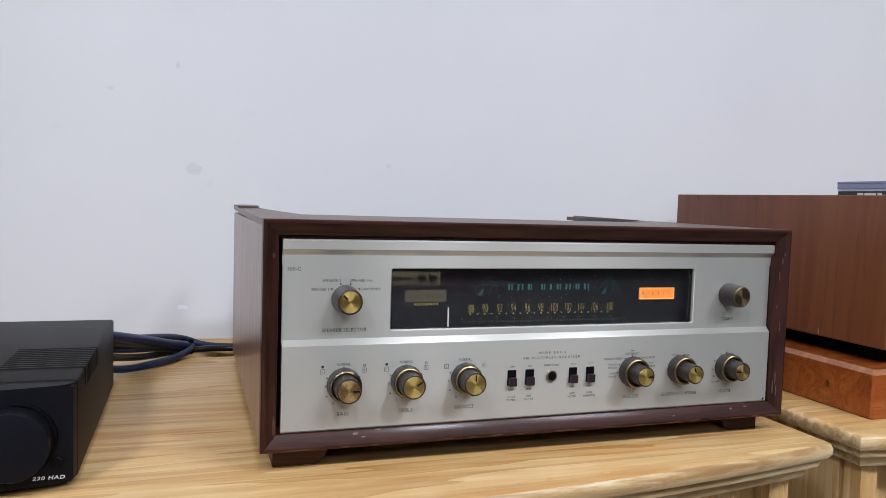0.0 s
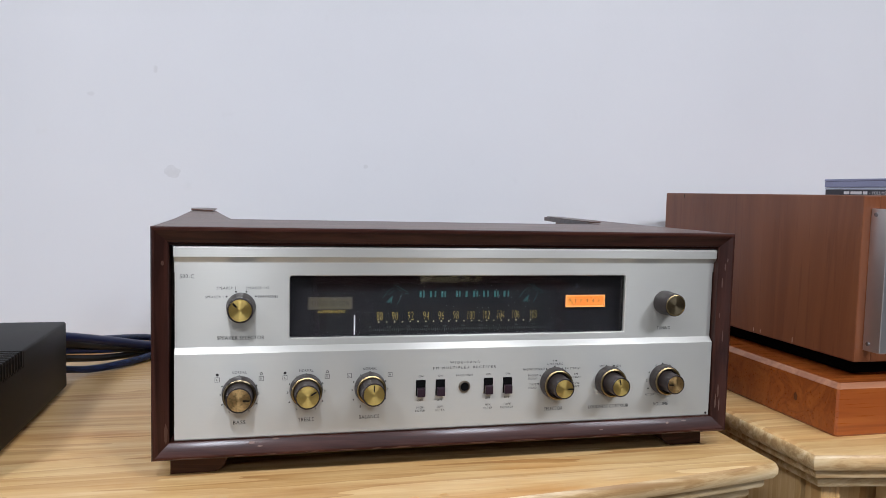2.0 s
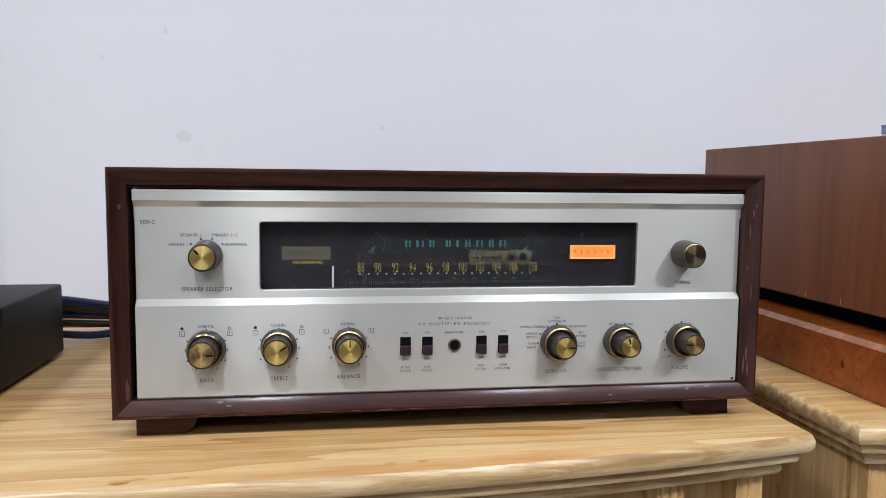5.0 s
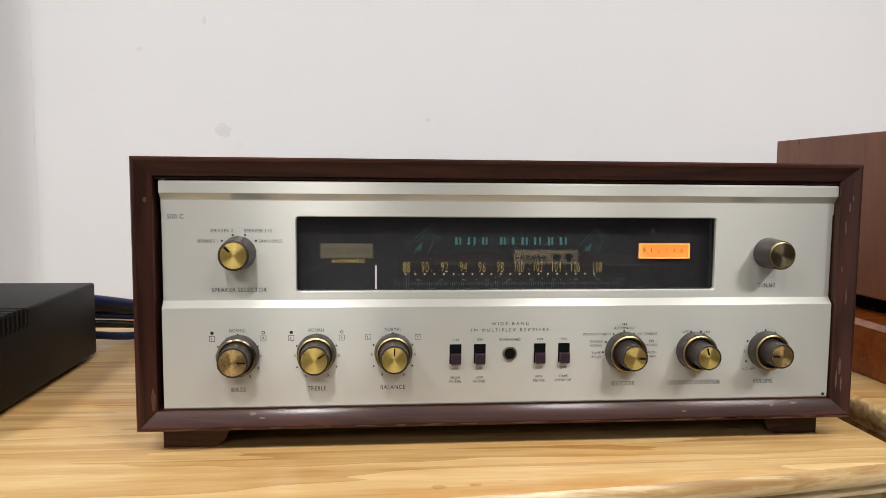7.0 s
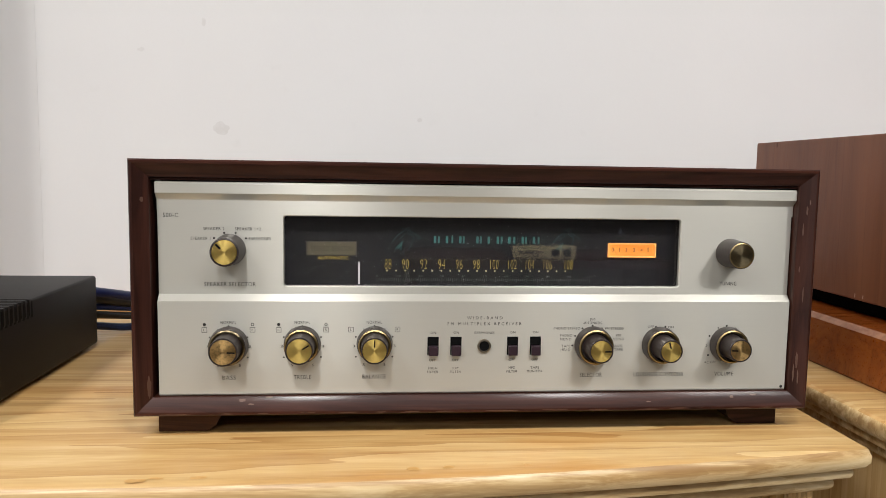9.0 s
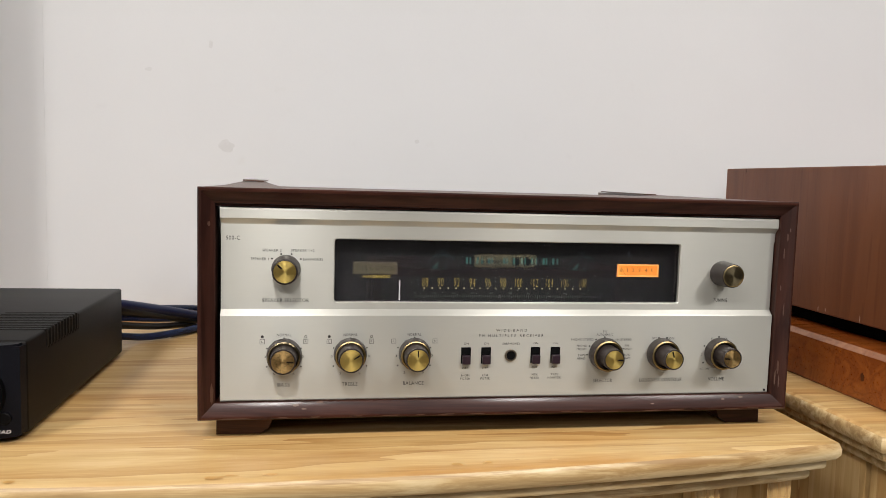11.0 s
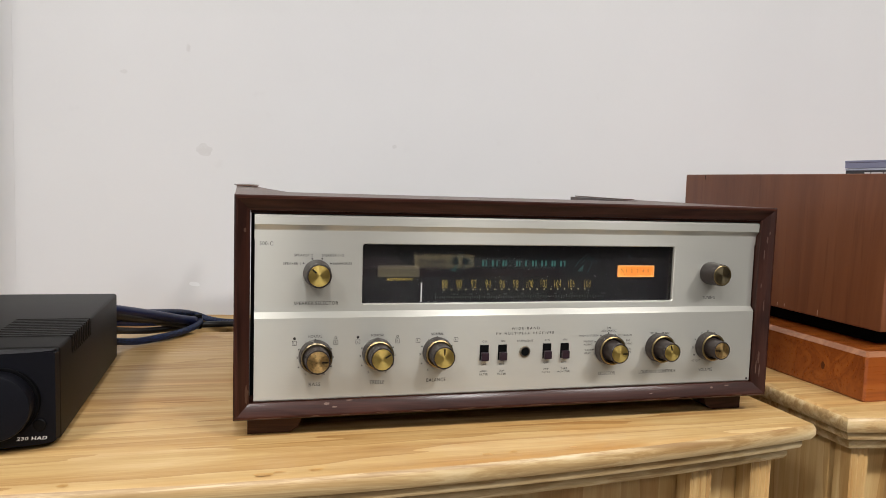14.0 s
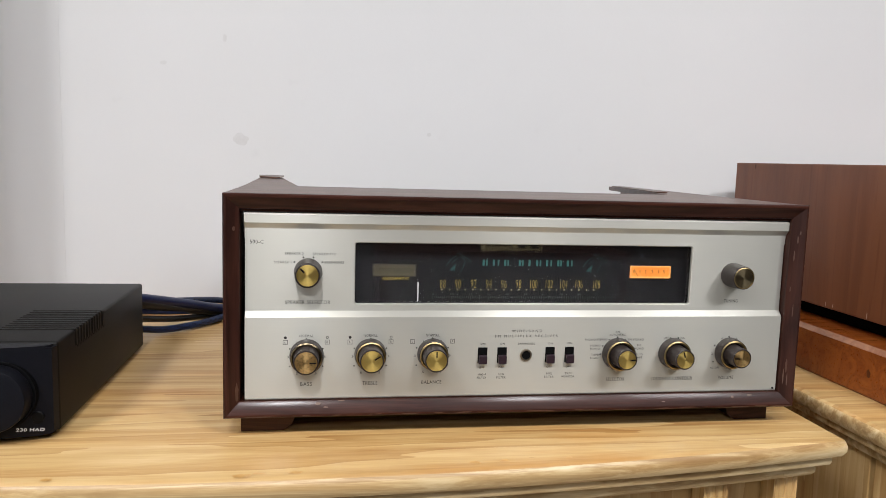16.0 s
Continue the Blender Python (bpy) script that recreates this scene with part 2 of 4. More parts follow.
METER, n, l, b = material("lit_orange_meter", (0.22, 0.07, 0.012), 0.4)
glow = noise_tex(n, l, coords(n, l, (1, 1, 1)), 45, 2)
l.new(ramp(n, l, glow, [(0.3, (1.0, 0.250, 0.012)), (0.7, (1.0, 0.345, 0.040))]), b.inputs["Emission Color"])
b.inputs["Emission Strength"].default_value = 0.84
METER_RIM, n, l, b = material("meter_rim", (0.6, 0.26, 0.06), 0.3)
b.inputs["Emission Color"].default_value, b.inputs["Emission Strength"].default_value = (1.0, 0.30, 0.09, 1), 0.42
METER_INK, *_ = material("meter_print", (0.10, 0.03, 0.006), 0.5)

def crinkle(name, colour, rough, scale=1500, gloss=0.5):
    m, n, l, b = material(name, colour, rough, Specular_IOR_Level=gloss)
    f = noise_tex(n, l, coords(n, l, (1, 1, 1)), scale, 3)
    l.new(mix(n, l, span(n, l, f, 0.35, 0.7, 0.0, 1.0), tuple(0.8 * k for k in colour), tuple(1.25 * k for k in colour)), b.inputs["Base Color"])
    bump(n, l, b, f, 0.25, 0.0002)
    return m


BLACK_METAL = crinkle("black_powder_coat", (0.0052, 0.0045, 0.0040), 0.50, gloss=0.17)
BLACK_FACE = crinkle("black_moulded_face", (0.0058, 0.0060, 0.0085), 0.45, gloss=0.1)
LEGEND, *_ = material("silver_legend", (0.62, 0.62, 0.62), 0.4)
# For real rubber parts, and for painted shade in slots and round the dial.
BLACK_RUBBER_SHADE = crinkle("black_rubber_and_shade", (0.0035, 0.0035, 0.004), 0.6, gloss=0.06)
RED_DOT, *_ = material("dark_lens", (0.0035, 0.0035, 0.004), 0.5, Specular_IOR_Level=0.1)
NAVY = crinkle("navy_cable_jacket", (0.006, 0.012, 0.055), 0.36, gloss=0.35)
BLACK_CABLE = crinkle("black_cable_jacket", (0.0075, 0.0065, 0.0065), 0.34, gloss=0.4)
BLUE_CABLE = crinkle("royal_blue_cable_jacket", (0.012, 0.028, 0.120), 0.36, gloss=0.35)
BRAID, n, l, b = material("navy_braid", (0.02, 0.04, 0.10), 0.45, Specular_IOR_Level=0.3)
chk = n.new("ShaderNodeTexChecker")
chk.inputs["Scale"].default_value = 640
chk.inputs["Color1"].default_value, chk.inputs["Color2"].default_value = (0.017, 0.034, 0.100, 1), (0.002, 0.003, 0.010, 1)
l.new(coords(n, l, (1, 1, 1)), chk.inputs["Vector"])
l.new(chk.outputs["Color"], b.inputs["Base Color"])
BLACK_GLOSS, *_ = material("black_glass_front", (0.006, 0.007, 0.010), 0.12)
CD_BLUE, *_ = material("pale_blue_plastic", (0.22, 0.24, 0.36), 0.2)
CD_DARK, *_ = material("dark_spine_paper", (0.02, 0.022, 0.03), 0.3)
CD_CLEAR, *_ = material("clear_plastic_edge", (0.45, 0.50, 0.60), 0.15)
GOLD_FACE, *_ = material("champagne_gold_face", (0.86, 0.72, 0.40), 0.5, 0.0)
# Unseen floor: mid grey chosen to send fill light upwards.
FLOOR_MAT, n, l, b = material("unseen_fill_floor", (0.3, 0.29, 0.28), 0.4)
l.new(ramp(n, l, noise_tex(n, l, coords(n, l, (1, 1, 1)), 5, 5), [(0.3, (0.17, 0.16, 0.145)), (0.7, (0.23, 0.215, 0.195))]), b.inputs["Base Color"])
CEIL_MAT, n, l, b = material("white_ceiling_paint", (0.78, 0.78, 0.77), 0.8)
LAMP_GLOW, n, l, b = material("lamp_diffuser", (0.9, 0.9, 0.9), 0.5)
b.inputs["Emission Color"].default_value, b.inputs["Emission Strength"].default_value = (1.0, 0.97, 0.92, 1), 8.0


# ---- building helpers ----
def thing(name, at, label, category, group="", kind=""):
    ob = new(name)
    ob.location = at
    ob.empty_display_size = 0.02
    return tagged(ob, label, category, group, kind)


def place_of(ob):
    p = Vector((0, 0, 0))
    while ob is not None:
        p += ob.location
        ob = ob.parent
    return p


def link(name, mesh, mat, parent=None, label="", at=None, smooth=None):
    """A mesh written in world places; under a parent it is moved to the parent's own space."""
    if mat is not None and not mesh.materials:
        mesh.materials.append(mat)
    ob = new(name, mesh)
    if parent is not None:
        ob.parent = parent
        mesh.transform(Matrix.Translation(-place_of(parent)))
    if label:
        ob["label"] = label
    if smooth is not None:
        for p in mesh.polygons:
            p.use_smooth = True
        mesh.set_sharp_from_angle(angle=radians(smooth))
    return ob


def part(name, bm, mat, parent=None, label="", smooth=None):
    mesh = bpy.data.meshes.new(name)
    bmesh.ops.recalc_face_normals(bm, faces=bm.faces)
    bm.to_mesh(mesh)
    bm.free()
    return link(name, mesh, mat, parent, label, smooth=smooth)


def box(x0, x1, y0, y1, z0, z1, bevel=0.0, seg=2):
    bm = bmesh.new()
    bmesh.ops.create_cube(bm, size=1.0)
    for v in bm.verts:
        v.co = Vector(((x0 + x1) / 2 + v.co.x * (x1 - x0), (y0 + y1) / 2 + v.co.y * (y1 - y0), (z0 + z1) / 2 + v.co.z * (z1 - z0)))
    if bevel:
        bmesh.ops.bevel(bm, geom=bm.edges[:], offset=bevel, segments=seg, affect="EDGES", profile=0.5)
    return bm


def lathe(cx, cz, profile, seg=40):
    """A turned body about an axis along y: profile of (radius, y)."""
    bm = bmesh.new()
    rings = []
    for r, y in profile:
        if r <= 0:
            rings.append([bm.verts.new((cx, y, cz))])
        else:
            rings.append([bm.verts.new((cx + r * math.cos(2 * math.pi * k / seg), y, cz + r * math.sin(2 * math.pi * k / seg))) for k in range(seg)])
    for a, b in zip(rings, rings[1:]):
        for k in range(seg):
            q = [a[k % len(a)], a[(k + 1) % len(a)], b[(k + 1) % len(b)], b[k % len(b)]]
            q = list(dict.fromkeys(q))
            if len(q) > 2:
                bm.faces.new(q)
    return bm


def outline(points, depth, axis="y", at=0.0):
    """A flat outline (pairs) pushed through a thickness. axis y: pairs are x, z; axis z: pairs are x, y; axis x: pairs are y, z."""
    def put(p, d):
        return {"y": (p[0], at + d, p[1]), "z": (p[0], p[1], at + d), "x": (at + d, p[0], p[1])}[axis]
    bm = bmesh.new()
    a = [bm.verts.new(put(p, 0)) for p in points]
    b = [bm.verts.new(put(p, depth)) for p in points]
    bm.faces.new(a)
    bm.faces.new(b[::-1])
    for k in range(len(a)):
        j = (k + 1) % len(a)
        bm.faces.new((a[k], b[k], b[j], a[j]))
    return bm


def rounded(x0, x1, z0, z1, r, seg=5):
    pts = []
    for cx, cz, a0 in ((x1 - r, z1 - r, 0), (x0 + r, z1 - r, 90), (x0 + r, z0 + r, 180), (x1 - r, z0 + r, 270)):
        for k in range(seg + 1):
            a = radians(a0 + 90 * k / seg)
            pts.append((cx + r * math.cos(a), cz + r * math.sin(a)))
    return pts


def tube(points, radius, seg=14, steps=10):
    """A round cable along a smooth line through the points."""
    pts = [Vector(p) for p in points]
    line = []
    for i in range(len(pts) - 1):
        p0, p1, p2, p3 = pts[max(i - 1, 0)], pts[i], pts[i + 1], pts[min(i + 2, len(pts) - 1)]
        for k in range(steps):
            t = k / steps
            line.append(0.5 * ((2 * p1) + (p2 - p0) * t + (2 * p0 - 5 * p1 + 4 * p2 - p3) * t * t + (3 * p1 - p0 - 3 * p2 + p3) * t ** 3))
    line.append(pts[-1])
    bm = bmesh.new()
    rings = []
    for i, p in enumerate(line):
        d = (line[min(i + 1, len(line) - 1)] - line[max(i - 1, 0)]).normalized()
        side = d.cross(Vector((0, 0, 1)))
        side = side.normalized() if side.length > 1e-4 else Vector((1, 0, 0))
        up = side.cross(d)
        rings.append([bm.verts.new(p + radius * (math.cos(2 * math.pi * k / seg) * side + math.sin(2 * math.pi * k / seg) * up)) for k in range(seg)])
    for a, b in zip(rings, rings[1:]):
        for k in range(seg):
            bm.faces.new((a[k], a[(k + 1) % seg], b[(k + 1) % seg], b[k]))
    bm.faces.new(rings[0])
    bm.faces.new(rings[-1][::-1])
    return bm


TEXTS = []


def write(words, x, z, width, height, y, mat, parent, name="lettering", slant=0.0, thin=0.0, side=None):
    """Queue a printed word, centred at x, z on a plane that faces -y; millimetres for x, z and size, metres for y."""
    TEXTS.append((words, x / 1000, z / 1000, width / 1000, height / 1000, y, mat, parent, name, slant, thin, side))


def print_texts():
    made = []
    for job in TEXTS:
        curve = bpy.data.curves.new("print", "FONT")
        curve.body, curve.resolution_u, curve.offset = job[0], 3, -job[10]
        curve.space_character = 1.6 if job[0] in ("WIDE-BAND", "FM MULTIPLEX RECEIVER") else 1.15
        made.append((new("print", curve), job))
    bpy.context.view_layer.update()
    graph = bpy.context.evaluated_depsgraph_get()
    for ob, (words, x, z, w, h, y, mat, parent, name, slant, thin, side) in made:
        mesh = bpy.data.meshes.new_from_object(ob.evaluated_get(graph))
        co = np.array([v.co[:] for v in mesh.vertices])
        lo, hi = co.min(0), co.max(0)
        h *= 0.88
        for v in mesh.vertices:
            u, k = (v.co.x - lo[0]) / (hi[0] - lo[0]) - 0.5, (v.co.y - lo[1]) / (hi[1] - lo[1]) - 0.5
            v.co = (x + u * w + slant * k * h, y, z + k * h) if side is None else (side, -x - u * w, z + k * h)
        mesh.materials.clear()
        curve = ob.data
        bpy.data.objects.remove(ob)
        bpy.data.curves.remove(curve)
        link(name, mesh, mat, parent)


def disc(x, z, r, y, seg=14, inner=0.0):
    bm = bmesh.new()
    ring = [bm.verts.new((x + r * math.cos(2 * math.pi * k / seg), y, z + r * math.sin(2 * math.pi * k / seg))) for k in range(seg)]
    if inner:
        hole = [bm.verts.new((x + inner * math.cos(2 * math.pi * k / seg), y, z + inner * math.sin(2 * math.pi * k / seg))) for k in range(seg)]
        for k in range(seg):
            bm.faces.new((ring[k], ring[(k + 1) % seg], hole[(k + 1) % seg], hole[k]))
    else:
        bm.faces.new(ring)
    return bm


def blot(name, corner, u, v, w, h, mat, parent, seed, label=""):
    """A small uneven patch on a face: corner, the face's two directions, and the patch's size along them."""
    rnd = random.Random(seed)
    u, v = Vector(u).normalized(), Vector(v).normalized()
    bm = bmesh.new()
    ring = []
    for k in range(16):
        a = 2 * math.pi * k / 16
        r = 0.75 + 0.3 * rnd.random()
        ring.append(bm.verts.new(Vector(corner) + u * (w / 2 * r * math.cos(a)) + v * (h / 2 * r * math.sin(a))))
    bm.faces.new(ring)
    return part(name, bm, mat, parent, label)


# ---- the room ----
def wall_box(name, bm, mat, label):
    ob = part(name, bm, mat)
    return tagged(ob, label, "wall", kind="structure")


WALL_AT, WALL_SLOPE = (-0.30, 0.526), -0.135


def wall_y(x):
    return WALL_AT[1] + WALL_SLOPE * (x - WALL_AT[0])


CORNER, WEST = -0.585, -2.4
pts = [(WEST, wall_y(WEST)), (3.0, wall_y(3.0)), (3.0, wall_y(3.0) + 0.15), (WEST, wall_y(WEST) + 0.15)]
wall_box("wall_north", outline(pts, CEIL - FLOOR, "z", FLOOR), WALL, "white painted plaster wall with faint smudges")
# pilaster with a rounded inner corner
cove, top = 0.055, wall_y(CORNER + 0.055) - 0.0003
pts = [(CORNER + cove + 0.02, top + 0.05), (CORNER + cove, top)]
for k in range(1, 13):
    a = radians(90 * k / 12)
    pts.append((CORNER + cove - cove * math.sin(a), top - cove + cove * math.cos(a)))
pts += [(CORNER, 0.42), (CORNER - 0.01, 0.41), (CORNER - 0.50, 0.41), (CORNER - 0.50, wall_y(CORNER) + 0.05)]
tagged(part("wall_pilaster", outline(pts, CEIL - FLOOR, "z", FLOOR), WALL, smooth=40), "white plaster pilaster with a rounded inner corner", "wall", kind="structure")
# Added out of view: white west wall fills, dark east and south calm reflections.
wall_box("wall_west", box(WEST - 0.15, WEST, -4.0, 1.0, FLOOR, CEIL), WALL, "unseen white side wall, added to bounce fill light")
wall_box("wall_east", box(2.4, 2.55, -4.0, 0.45, FLOOR, CEIL), ROOM, "unseen dark side wall, added to keep reflections dark")
wall_box("wall_south", box(WEST - 0.15, 3.15, -4.15, -4.0, FLOOR, CEIL), ROOM, "unseen dark wall across the room, toned for dark reflections")
tagged(part("floor", box(WEST - 0.15, 3.15, -4.15, 1.0, FLOOR - 0.1, FLOOR), FLOOR_MAT), "unseen grey floor, toned to bounce fill light upwards", "floor", kind="structure")
tagged(part("ceiling", box(WEST - 0.15, 3.15, -4.15, 1.0, CEIL, CEIL + 0.1), CEIL_MAT), "flat white painted ceiling", "ceiling", kind="structure")
# Lamp bodies are out of view, the two fill lamps included.
for lx, ly, watts, wide in LAMPS:
    half, r = wide / 2 - 0.01, 0.01
    lamp = thing("ceiling_lamp", (lx, ly, CEIL - 0.03), "square white ceiling lamp out of view, two of five added as fill", "lamp", "ceiling lamps")
    part("frame", outline(rounded(lx - half - 0.015, lx + half + 0.015, ly - half - 0.015, ly + half + 0.015, r), 0.03, "z", CEIL - 0.03), ALU_PALE, lamp)
    part("diffuser", outline(rounded(lx - half, lx + half, ly - half, ly + half, 0.8 * r), 0.004, "z", CEIL - 0.0345), LAMP_GLOW, lamp)


def on_wall(name, x, z, w, h, mat, label, seed):
    """A thin uneven patch lying on the north wall."""
    rnd = random.Random(seed)
    bm = bmesh.new()
    ring = []
    for k in range(18):
        a = 2 * math.pi * k / 18
        r = 0.75 + 0.35 * rnd.random()
        px, pz = x + w / 2 * r * math.cos(a), z + h / 2 * r * math.sin(a)
        ring.append(bm.verts.new((px, wall_y(px) - 0.0006, pz)))
    bm.faces.new(ring)
    return tagged(part(name, bm, mat), label, "stain", kind="structure")


on_wall("trim_smudge_1", -0.304, 0.376, 0.006, 0.012, STAIN, "small grey smudge on the white wall", 1)
on_wall("trim_smudge_2", -0.283, 0.238, 0.022, 0.018, STAIN, "faint grey smudge on the white wall", 2)
on_wall("trim_smudge_3", -0.020, 0.252, 0.007, 0.006, STAIN, "tiny grey mark on the white wall", 3)
on_wall("trim_chip_1", -0.295, 0.049, 0.016, 0.007, CHIP, "small bright chip in the white wall paint", 4)
on_wall("trim_smudge_4", -0.388, 0.34, 0.010, 0.006, STAIN, "faint grey scuff on the white wall", 5)

# wooden strip where the sideboard meets the wall
bm = bmesh.new()
prof = [(0.0, -0.02), (0.0, 0.0035), (-0.004, 0.006), (-0.010, 0.0045), (-0.013, 0.002), (-0.020, 0.0055), (-0.026, 0.0015), (-0.026, -0.02)]
ends = []
for px in (CORNER + 0.06, 0.27):
    ends.append([bm.verts.new((px, wall_y(px) - 0.001 + d, z + 0.0002)) for d, z in prof])
for k in range(len(prof)):
    j = (k + 1) % len(prof)
    bm.faces.new((ends[0][k], ends[1][k], ends[1][j], ends[0][j]))
bm.faces.new(ends[0])
bm.faces.new(ends[1][::-1])
tagged(part("trim", bm, PINE), "moulded pine strip along the foot of the wall", "trim", kind="structure")


# ---- bow-fronted pine sideboards ----
def sideboard(cx, y_end, label):
    """A pine sideboard 0.93 m wide with a bowed front; cx its middle, y_end the front at its ends."""
    half, bow = 0.464, 0.041
    sb = thing("sideboard", (cx, 0.2, FLOOR), label, "sideboard", "pine sideboards")

    def front(u, inset=0.0):
        return y_end - bow * (1 - (u / half) ** 2) + inset

    def slab(name, z0, z1, inset, back, mat, lip, text=""):
        # rounded-nose layer that follows the bow
        us = [-half + inset + (2 * half - 2 * inset) * k / 44 for k in range(45)]
        nose = [(1.0, 0.0), (0.30, 0.12), (0.0, 0.42), (0.02, 0.72), (0.45, 1.0)]
        bm = bmesh.new()
        rows = []
        for e, f in nose:
            z = z1 - (z1 - z0) * f
            i = lip * e
            ring = []
            for u in us:
                uu = u * (half - inset - i) / (half - inset)
                ring.append(bm.verts.new((cx + uu, front(uu, inset + i), z)))
            ring.append(bm.verts.new((cx + half - inset - i, back, z)))
            ring.append(bm.verts.new((cx - half + inset + i, back, z)))
            rows.append(ring)
        for a, b in zip(rows, rows[1:]):
            for k in range(len(a)):
                j = (k + 1) % len(a)
                bm.faces.new((a[k], a[j], b[j], b[k]))
        bm.faces.new(rows[0])
        bm.faces.new(rows[-1][::-1])
        low = [f for f in bm.faces if max(v.co.z for v in f.verts) < z1 - 0.08 * (z1 - z0)] if name == "top" else []
        for f in low:
            f.material_index = 1
        ob = part(name, bm, mat, sb, text, smooth=50)
        ob.data.materials.append(PINE_PALE)
        return ob

    back = wall_y(cx + half) - 0.028
    slab("top", -0.016, 0.0, 0.0, back, PINE, 0.0065)
    slab("moulding", -0.025, -0.0165, 0.008, back, PINE_PALE, 0.003, "pale pine moulding under the top")
    slab("moulding", -0.037, -0.0255, 0.017, back, PINE_PALE, 0.006, "pale pine moulding under the top")
    base = FLOOR
    yb = y_end + 0.026
    for sgn in (-1, 1):
        xo = cx + sgn * (half - 0.027)
        part("side_panel", box(min(xo, xo - sgn * 0.016), max(xo, xo - sgn * 0.016), yb + 0.022, back - 0.01, base, -0.0372, 0.001), PINE_UP, sb)
    part("back_panel", box(cx - half + 0.045, cx + half - 0.045, back - 0.018, back - 0.011, base + 0.05, -0.0372), PINE_UP, sb)
    part("plinth", box(cx - half + 0.05, cx + half - 0.05, yb + 0.02, back - 0.02, base, base + 0.06, 0.002), PINE, sb)
    # fluted posts in the front
    for u in (-half + 0.038, -half + 0.107, half - 0.107, half - 0.038):
        yf = front(u, 0.028)
        w = 0.0105
        prof = []
        for k in range(13):
            px = -w + 2 * w * k / 12
            prof.append((cx + u + px, yf + (0.0016 if k % 4 in (2,) else 0.0)))
        prof += [(cx + u + w, yf + 0.02), (cx + u - w, yf + 0.02)]
        part("post", outline(prof, -0.0374 - base, "z", base), PINE_UP, sb, "fluted pine post")
    for u0, u1, mat in ((-half + 0.045, -half + 0.108, PINE_UP), (-half + 0.1085, half - 0.1085, PINE_UP), (half - 0.108, half - 0.045, PINE_UP)):
        yf = front((u0 + u1) / 2 + (0.0 if abs(u0 + u1) > 0.1 else half * 0.72), 0.055)
        part("door" if u1 - u0 > 0.2 else "infill_panel", box(cx + u0, cx + u1, yf, yf + 0.014, base + 0.06, -0.0376, 0.001), mat, sb)
    return sb


sideboard(-0.199, -0.040, "bow-fronted pine sideboard with knots, moulded edge and fluted posts")
sideboard(0.772, -0.030, "second bow-fronted pine sideboard standing close beside the first")

RESIN, n, l, b = material("orange_resin_stain", (0.42, 0.19, 0.045), 0.35)
l.new(ramp(n, l, noise_tex(n, l, coords(n, l, (1, 1, 1)), 220, 3), [(0.3, (0.53, 0.29, 0.08)), (0.7, (0.60, 0.36, 0.12))]), b.inputs["Base Color"])
first = bpy.data.objects["sideboard"]
for x, y, w, d, seed in ((-0.216, -0.074, 0.010, 0.004, 1), (-0.205, -0.071, 0.006, 0.002, 2), (-0.180, -0.071, 0.008, 0.003, 3), (-0.052, -0.064, 0.006, 0.004, 4), (-0.030, -0.062, 0.005, 0.003, 5), (0.02, -0.060, 0.004, 0.002, 6), (-0.342, -0.070, 0.006, 0.003, 7)):
    blot("resin_stain", (x, y, 0.0003), (1, 0, 0), (0, 1, 0), 1.5 * w, 1.6 * d, RESIN, first, seed)

# ---- vintage receiver in a walnut case ----
rx = thing("stereo_receiver", (0, 0.18, 0), "vintage stereo receiver with brushed aluminium front in a worn walnut case", "receiver")
X, XL, XR, ZB, ZT = 0.2358, 0.2370, 0.2348, 0.017, 0.1890


def bezel(name, a, b, inward, mat, label=""):
    """One mitred side of the front frame, from corner a to corner b (x, z)."""
    prof = [(0.0, 0.0045), (0.0, -0.0066), (0.0010, -0.0080), (0.0026, -0.0080), (0.0036, -0.0070), (0.0116, -0.0022), (0.0118, -0.0012), (0.0118, 0.020), (0.004, 0.020)]
    bm = bmesh.new()
    d = Vector((b[0] - a[0], b[1] - a[1])).normalized()
    ends = []
    for p, s in ((a, 1), (b, -1)):
        ends.append([bm.verts.new((p[0] + inward[0] * i + d.x * i * s, y, p[1] + inward[1] * i + d.y * i * s)) for i, y in prof])
    for k in range(len(prof)):
        j = (k + 1) % len(prof)
        bm.faces.new((ends[0][k], ends[1][k], ends[1][j], ends[0][j]))
    bm.faces.new(ends[0])
    bm.faces.new(ends[1][::-1])
    return part(name, bm, mat, rx, label, smooth=20)


bezel("bezel", (-XL, ZB), (XR, ZB), (0, 1), WALNUT, "scuffed walnut frame rail")
bezel("bezel", (-XL, ZT), (XR, ZT), (0, -1), WALNUT, "dark walnut frame rail")
bezel("bezel", (-XL, ZB), (-XL, ZT), (1, 0), WALNUT_UP, "worn walnut frame stile")
bezel("bezel", (XR, ZB), (XR, ZT), (-1, 0), WALNUT_UP, "worn walnut frame stile")
part("inner_lip", box(-0.2250, 0.2228, -0.0002, 0.0120, 0.1753, 0.1771, 0.0003), WALNUT, rx, "thin walnut lip under the top rail")
for sgn in (-1, 1):
    edge = XL if sgn < 0 else XR
    a, b = sorted((sgn * (edge - 0.0006), sgn * (edge - 0.011)))
    # Side boards carry the painted reflection in their colour.
    part("side_board", box(a, b, 0.0050, 0.378, ZB + 0.0006, ZT - 0.0052, 0.0006), WALNUT_SIDE_LIT, rx, "walnut side board, paled as if by the white wall's reflection")
part("bottom_board", box(-X + 0.0115, X - 0.0115, 0.0210, 0.376, ZB + 0.001, ZB + 0.009), WALNUT, rx)

